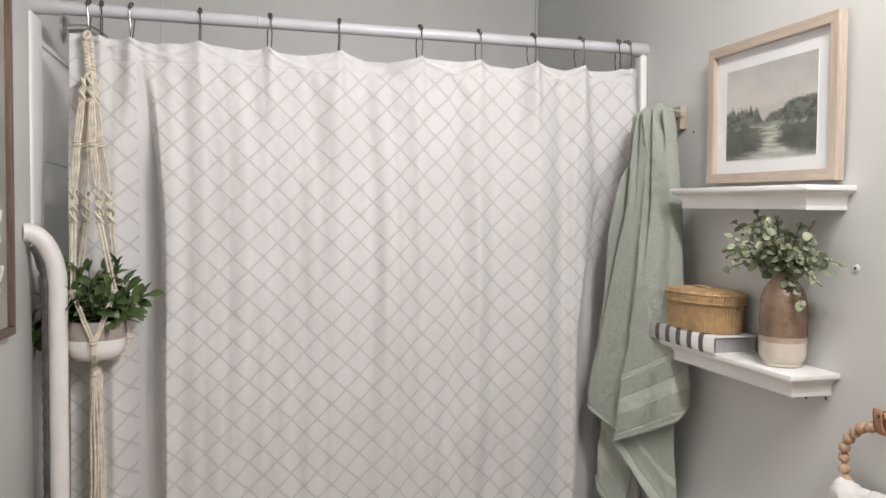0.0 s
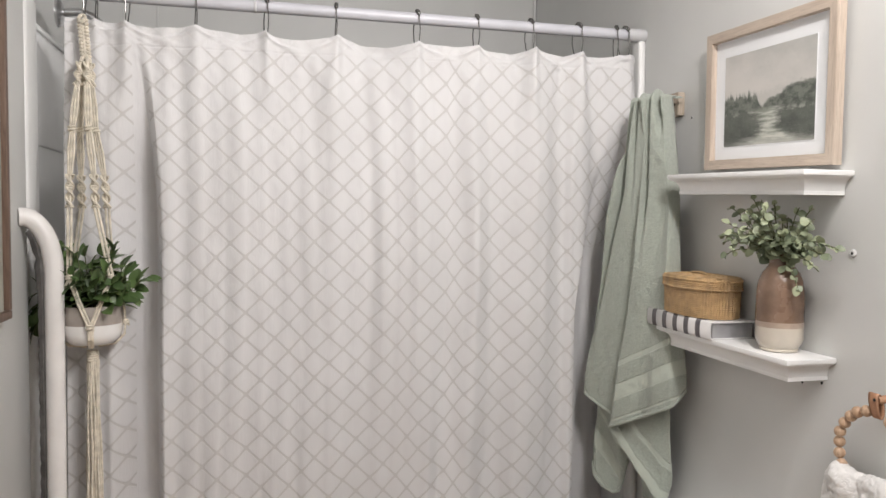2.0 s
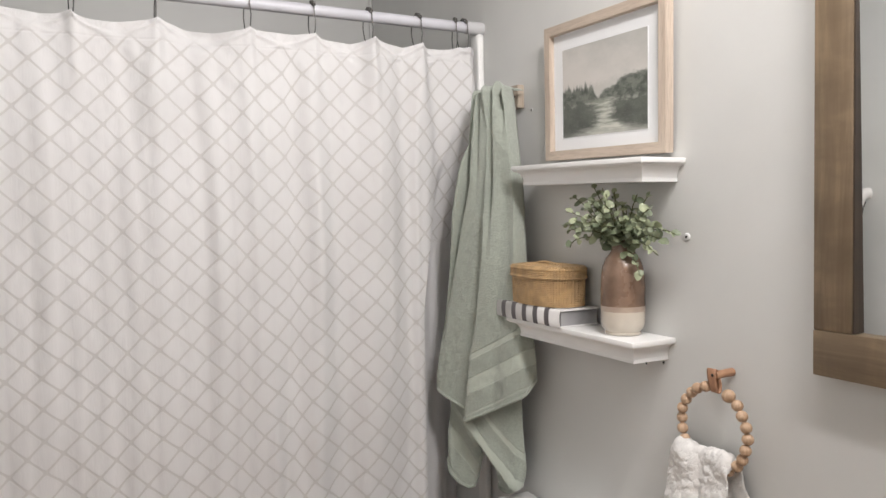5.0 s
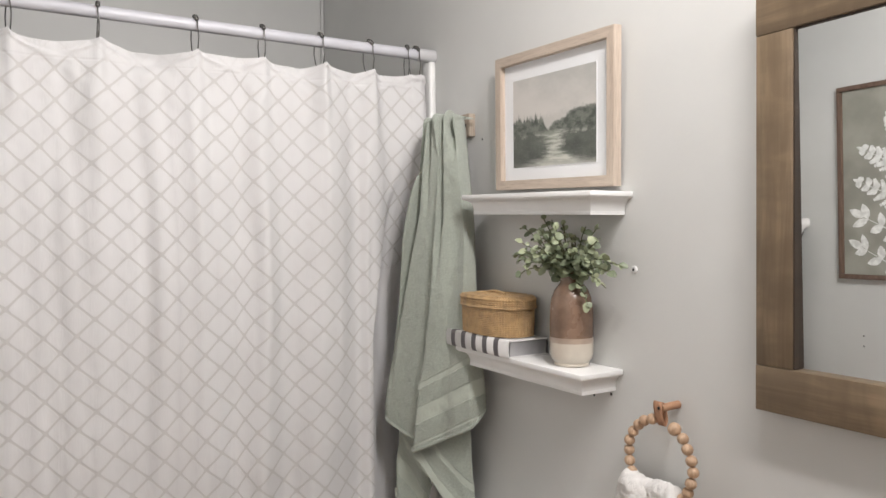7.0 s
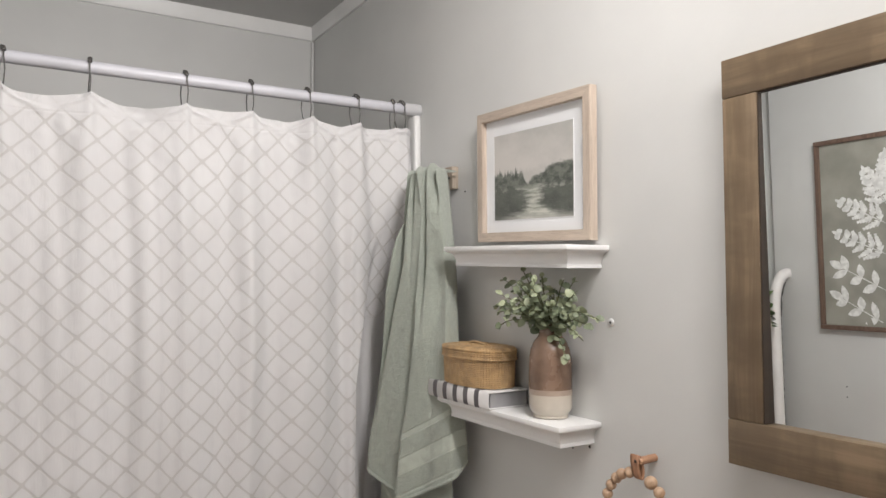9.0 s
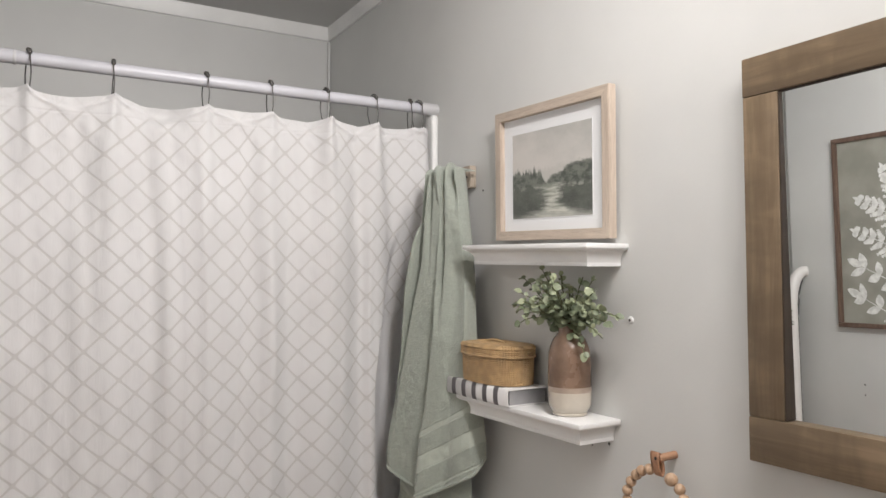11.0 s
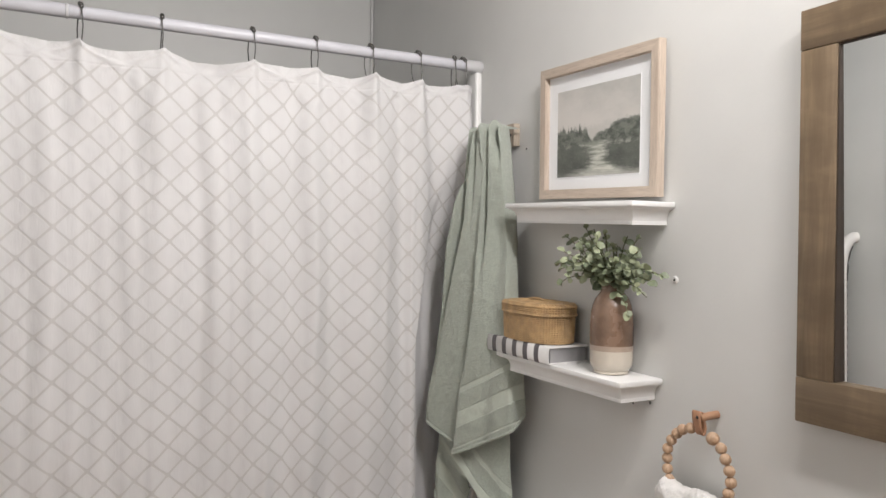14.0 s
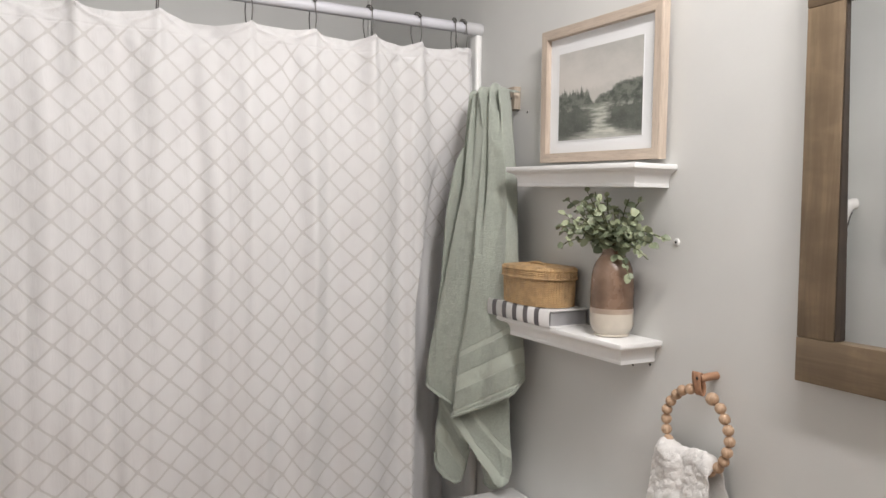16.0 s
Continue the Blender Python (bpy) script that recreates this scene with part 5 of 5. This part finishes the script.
# ---- white grab bar ----
def grab_bar():
    t = thing("grab_bar", (-0.402, 1.692, 0.0), "white enamelled bent tube grab bar with a worn dark strip", "grab bar")
    x, y = -0.402, 1.692
    pts = [(x, y, 0.004), (x, y, 0.5), (x, y, 1.0), (x, y, 1.25), (x, y, 1.330)]
    inner = [(x - 0.0215, y + 0.003, 0.03 + 0.0075 * k) for k in range(171)]
    for k in range(1, 10):
        a = radians(k * 9.4)
        out = Vector((-0.056 * (1 - math.cos(a)), -0.014 * (1 - math.cos(a)), 0.118 * math.sin(a)))
        p = Vector((x, y, 1.330)) + out
        pts.append(p)
        if k < 8:
            inner.append(tuple(p + Vector((-0.0225 * math.cos(a), 0.001, -0.0225 * math.sin(a) * 0.8))))
    pts.append((WEST - 0.004, pts[-1].y - 0.006, pts[-1].z))
    bar = part("tube", tube(pts, [0.0188] * 5 + [0.0195] * 10, 20), ENAMEL, t)
    strip = tube(inner, [0.0098 + 0.0018 * abs(math.sin(k * math.pi / 4)) + (0.003 * abs(math.sin(k * 1.9)) if k > 168 else 0) for k in range(len(inner))], 8)
    part("ribbed_strip", strip, DARK_STRIP, bar, "dark ribbed rubber strip with chipped edges")

    def chip(u, v):
        """A ragged bare patch on the inner side of the bend, a hair proud of the tube."""
        a = radians(18 + 56 * u)
        p = Vector((x, y, 1.330)) + Vector((-0.056 * (1 - math.cos(a)), -0.014 * (1 - math.cos(a)), 0.118 * math.sin(a)))
        rag = 0.35 * noise.noise(Vector((u * 9, v * 3, 2.2)))
        b = radians(150 + 62 * (v + rag * (v > 0.5) - 0.0))
        axis = Vector((math.cos(a), 0, math.sin(a) * 0.6)).normalized()
        return p + 0.0199 * (math.cos(b) * axis + math.sin(b) * Vector((0, -1, 0)))

    part("bare_patch", sheet(chip, 24, 8), DARK_STRIP, bar, "chipped bare metal patch")


grab_bar()


# ---- macrame hanger with a potted plant ----
MX, MY = -0.340, 1.742


def rope(pts, radius, parent, name="cord", twist=True):
    return part(name, tube(pts, radius * 1.15, 7), CORD, parent)


def spiral_knot(parent, a, b, turns, radius):
    """A twisted run of half knots between two points: short bars, each turned a little further about the core."""
    a, b = Vector(a), Vector(b)
    bm = bmesh.new()
    n = max(6, int((b - a).length / 0.0052))
    for k in range(n):
        s = (k + 0.5) / n
        ang = s * turns * math.pi
        p, d = a.lerp(b, s), Vector((math.cos(ang), math.sin(ang), 0))
        tube([p - d * radius - Vector((0, 0, 0.0012)), p - d * radius * 0.5 + Vector((-d.y, d.x, 0)) * 0.0030, p + d * radius * 0.5 + Vector((-d.y, d.x, 0)) * 0.0030, p + d * radius + Vector((0, 0, 0.0012))], [0.0021, 0.0027, 0.0027, 0.0021], 6, bm)
    for side in (-1, 1):
        rail = []
        for k in range(n * 2 + 1):
            ang = k / (2 * n) * turns * math.pi
            rail.append(a.lerp(b, k / (2 * n)) + Vector((math.cos(ang), math.sin(ang), 0)) * radius * side)
        tube(rail, 0.0025, 6, bm)
    tube([a, b], 0.0032, 6, bm)
    return part("knot", bm, CORD, parent, "spiral of macrame half knots")


def wrap_knot(parent, centre, radius, height):
    bm = bmesh.new()
    rounds = max(2, int(height / 0.005))
    pts = [Vector(centre) + Vector((radius * math.cos(k * 0.6), radius * math.sin(k * 0.6), -height / 2 + height * k / (rounds * 10.5))) for k in range(int(rounds * 10.5))]
    tube(pts, 0.0028, 6, bm)
    ball(centre, radius * 1.0, bm, 10, 8, (1, 1, height / (2 * radius)))
    return part("knot", bm, CORD, parent, "wrapped macrame knot")


def macrame_hanger():
    t = thing("macrame_hanger", (MX, MY, 0.62), "cream cotton macrame plant hanger on a curtain hook", "plant hanger")
    hx, hy = -0.362, 1.790
    rng = random.Random(3)
    # loop and chain braid
    loop = [(hx + 0.006 * math.sin(a), hy + 0.010 * math.cos(a) - 0.004, 1.882 + 0.010 * math.cos(a)) for a in [2 * math.pi * k / 16 for k in range(17)]]
    rope(loop, 0.0034, t, "loop")
    bm = bmesh.new()
    for side in (-1, 1):
        for k in range(12):
            z = 1.876 - k * 0.0078
            xx = hx + 0.002 + side * 0.0062 + (MX - hx) * (k / 40)
            ball((xx, hy - 0.006, z + side * 0.0019), 0.0060, bm, 8, 6, (1.0, 0.9, 0.72))
    tube([(hx, hy - 0.003, 1.880), (hx + 0.008, hy - 0.006, 1.782)], 0.0056, 8, bm)
    part("braid", bm, CORD, t, "braided cotton cords")
    top = Vector((hx + 0.008, hy - 0.008, 1.802))
    # four legs of cords
    legs = [(0.036 * math.cos(radians(g)), 0.036 * math.sin(radians(g))) for g in (-128, -36, 54, 144)]
    low = 1.167
    for n, (dx, dy) in enumerate(legs):
        way = Matrix.Rotation(radians(-22), 3, "Z") @ Vector((dx, dy, 0))
        k1 = Vector((MX - 0.013, MY + 0.030, 1.784)) + way * 0.28
        k2 = Vector((MX - 0.013, MY + 0.018, 1.733)) + way * 0.42
        spiral_knot(t, k1, k2, 2, 0.0072)
        rope([top, top.lerp(k1, 0.5) + way * 0.05, k1], 0.0036, t)
        k3 = Vector((MX - 0.012, MY + 0.004, 1.636)) + way * 0.66
        k4 = Vector((MX - 0.006, MY, 1.538)) + way * 0.98
        k5 = Vector((MX - 0.004, MY, 1.468)) + way * 1.08
        for off in (-1.0, 0.0, 1.0):
            o = Vector((off * 0.0056, -0.002 * off, 0))
            rope([k2 + o * 0.6, k2.lerp(k3, 0.5) + o * 1.1, k3 + o * 0.7], 0.0023, t)
            rope([k3 + o * 0.7, k3.lerp(k4, 0.5) + o * 1.15, k4 + o * 0.5], 0.0023, t)
        wrap_knot(t, k3, 0.0074, 0.012)
        spiral_knot(t, k4, k5, 3, 0.0072)
        # cords part to the two sides of the pot
        ang0 = math.atan2(dy, dx)
        join = Vector((MX + 0.056 * math.cos(ang0), MY + 0.056 * math.sin(ang0), 1.320))
        for off in (-1, 1):
            o = Vector((off * 0.0034, 0, 0))
            rope([k5 + o, k5.lerp(join, 0.5) + o, join + o], 0.0024, t)
        wrap_knot(t, join, 0.0066, 0.010)
        for da in (-0.79, 0.79):
            a = ang0 + da
            mid = Vector((MX + 0.066 * math.cos(a), MY + 0.066 * math.sin(a), 1.216))
            under = Vector((MX + 0.064 * math.cos(a), MY + 0.064 * math.sin(a), 1.190))
            foot = Vector((MX + 0.012 * math.cos(a), MY + 0.012 * math.sin(a), low - 0.002))
            for o2 in (-0.0028, 0.0028):
                sh = Vector((-math.sin(a) * o2, math.cos(a) * o2, 0))
                rope([join + sh, join.lerp(mid, 0.5) + sh + Vector((math.cos(a), math.sin(a), 0)) * 0.010, mid + sh, under + sh, Vector((MX + 0.046 * math.cos(a), MY + 0.046 * math.sin(a), low + 0.004)) + sh, foot], 0.0023, t)
            if da > 0:
                wrap_knot(t, mid, 0.0066, 0.012)
    wrap_knot(t, (MX, MY, 1.145), 0.0105, 0.026)
    for k in range(22):
        a = 2 * math.pi * k * 0.382
        r = 0.0125 * math.sqrt((k + 0.5) / 22)
        end = 0.62 + rng.uniform(0, 0.05)
        pts = [(MX + r * math.cos(a) * (0.8 + 0.9 * s), MY + r * math.sin(a) * (0.8 + 0.9 * s) + 0.002 * math.sin(s * 7 + k), 1.135 + (end - 1.135) * s) for s in [q / 8 for q in range(9)]]
        rope([(p[0] + 0.0015 * math.sin(i * 1.7 + k), p[1], p[2]) for i, p in enumerate(pts)], 0.0021, t, "tassel_cord")


macrame_hanger()


def plant_pot():
    t = thing("plant_pot", (MX, MY, 1.1715), "round grey and white glazed plant pot in a macrame hanger", "plant pot")
    c = (MX, MY, 1.1715)
    part("white_base", lathe([(0.030, 0.0), (0.045, 0.003), (0.056, 0.013), (0.0605, 0.028), (0.061, 0.046)], c, 44), POTWHITE, t, "glossy white lower half")
    part("grey_band", lathe([(0.0612, 0.046), (0.0612, 0.083), (0.060, 0.086), (0.057, 0.086), (0.056, 0.07)], c, 44), POTGREY, t, "matt grey upper band")
    part("soil", lathe([(0.0565, 0.070), (0.030, 0.074), (0.0, 0.075)], c, 30), SOIL, t)


plant_pot()


def hanging_plant():
    rng = random.Random(11)
    root = Vector((MX, MY, 1.243))
    t = thing("potted_plant", root, "dark green bushy artificial plant filling the hanging pot", "plant")
    meshes = [leaf_mesh("leaf", 0.046, 0.027, LEAF_DARK, 0.35, 0.5), leaf_mesh("leaf", 0.050, 0.029, LEAF_DARK, 0.25, 0.5), leaf_mesh("leaf", 0.038, 0.025, LEAF_DARK, 0.3, 0.5)]
    ends = ((0.135, -0.01, 0.065), (0.115, -0.03, 0.085), (0.10, 0.005, 0.050), (0.085, -0.05, 0.10), (0.06, -0.03, 0.145), (0.035, 0.0, 0.165), (0.075, 0.01, 0.13), (0.02, -0.05, 0.13), (0.0, -0.02, 0.16), (-0.02, -0.05, 0.12),
            (-0.045, 0.0, 0.15), (-0.07, 0.01, 0.135), (-0.035, -0.045, 0.10), (0.03, -0.065, 0.085), (-0.01, -0.062, 0.078), (0.065, -0.055, 0.065), (-0.085, 0.0, 0.06), (-0.110, -0.015, -0.005), (-0.115, -0.01, 0.03), (-0.112, -0.02, -0.045), (-0.105, -0.02, -0.025), (-0.075, -0.03, 0.075),
            (0.0, -0.055, 0.060), (0.045, -0.045, 0.050), (-0.028, -0.045, 0.052), (0.03, 0.02, 0.12), (-0.03, 0.01, 0.110), (0.10, -0.03, 0.03), (-0.06, -0.03, 0.155), (0.055, -0.02, 0.160), (-0.085, -0.02, 0.120), (0.09, -0.02, 0.115), (-0.01, -0.04, 0.150), (-0.05, -0.05, 0.085), (0.05, -0.06, 0.105))
    stems = []
    for dx, dy, dz in ends:
        start = root + Vector((dx * 0.35, dy * 0.35, 0))
        end = root + Vector((dx - 0.010, max(dy, 0.022) if dx < -0.04 else dy, dz * 0.84 if dz > 0.07 else dz))
        bow = start.lerp(end, 0.5) + Vector((dx * 0.1, dy * 0.1, 0.05 if dz < 0.08 else 0.01))
        stems.append(([start * (1 - a) ** 2 + bow * 2 * a * (1 - a) + end * a * a for a in [k / 7 for k in range(8)]], 0.02))
    foliage(t, rng, stems, meshes, 0.0245, 1.22, LEAF_DARK, 0.8)


hanging_plant()
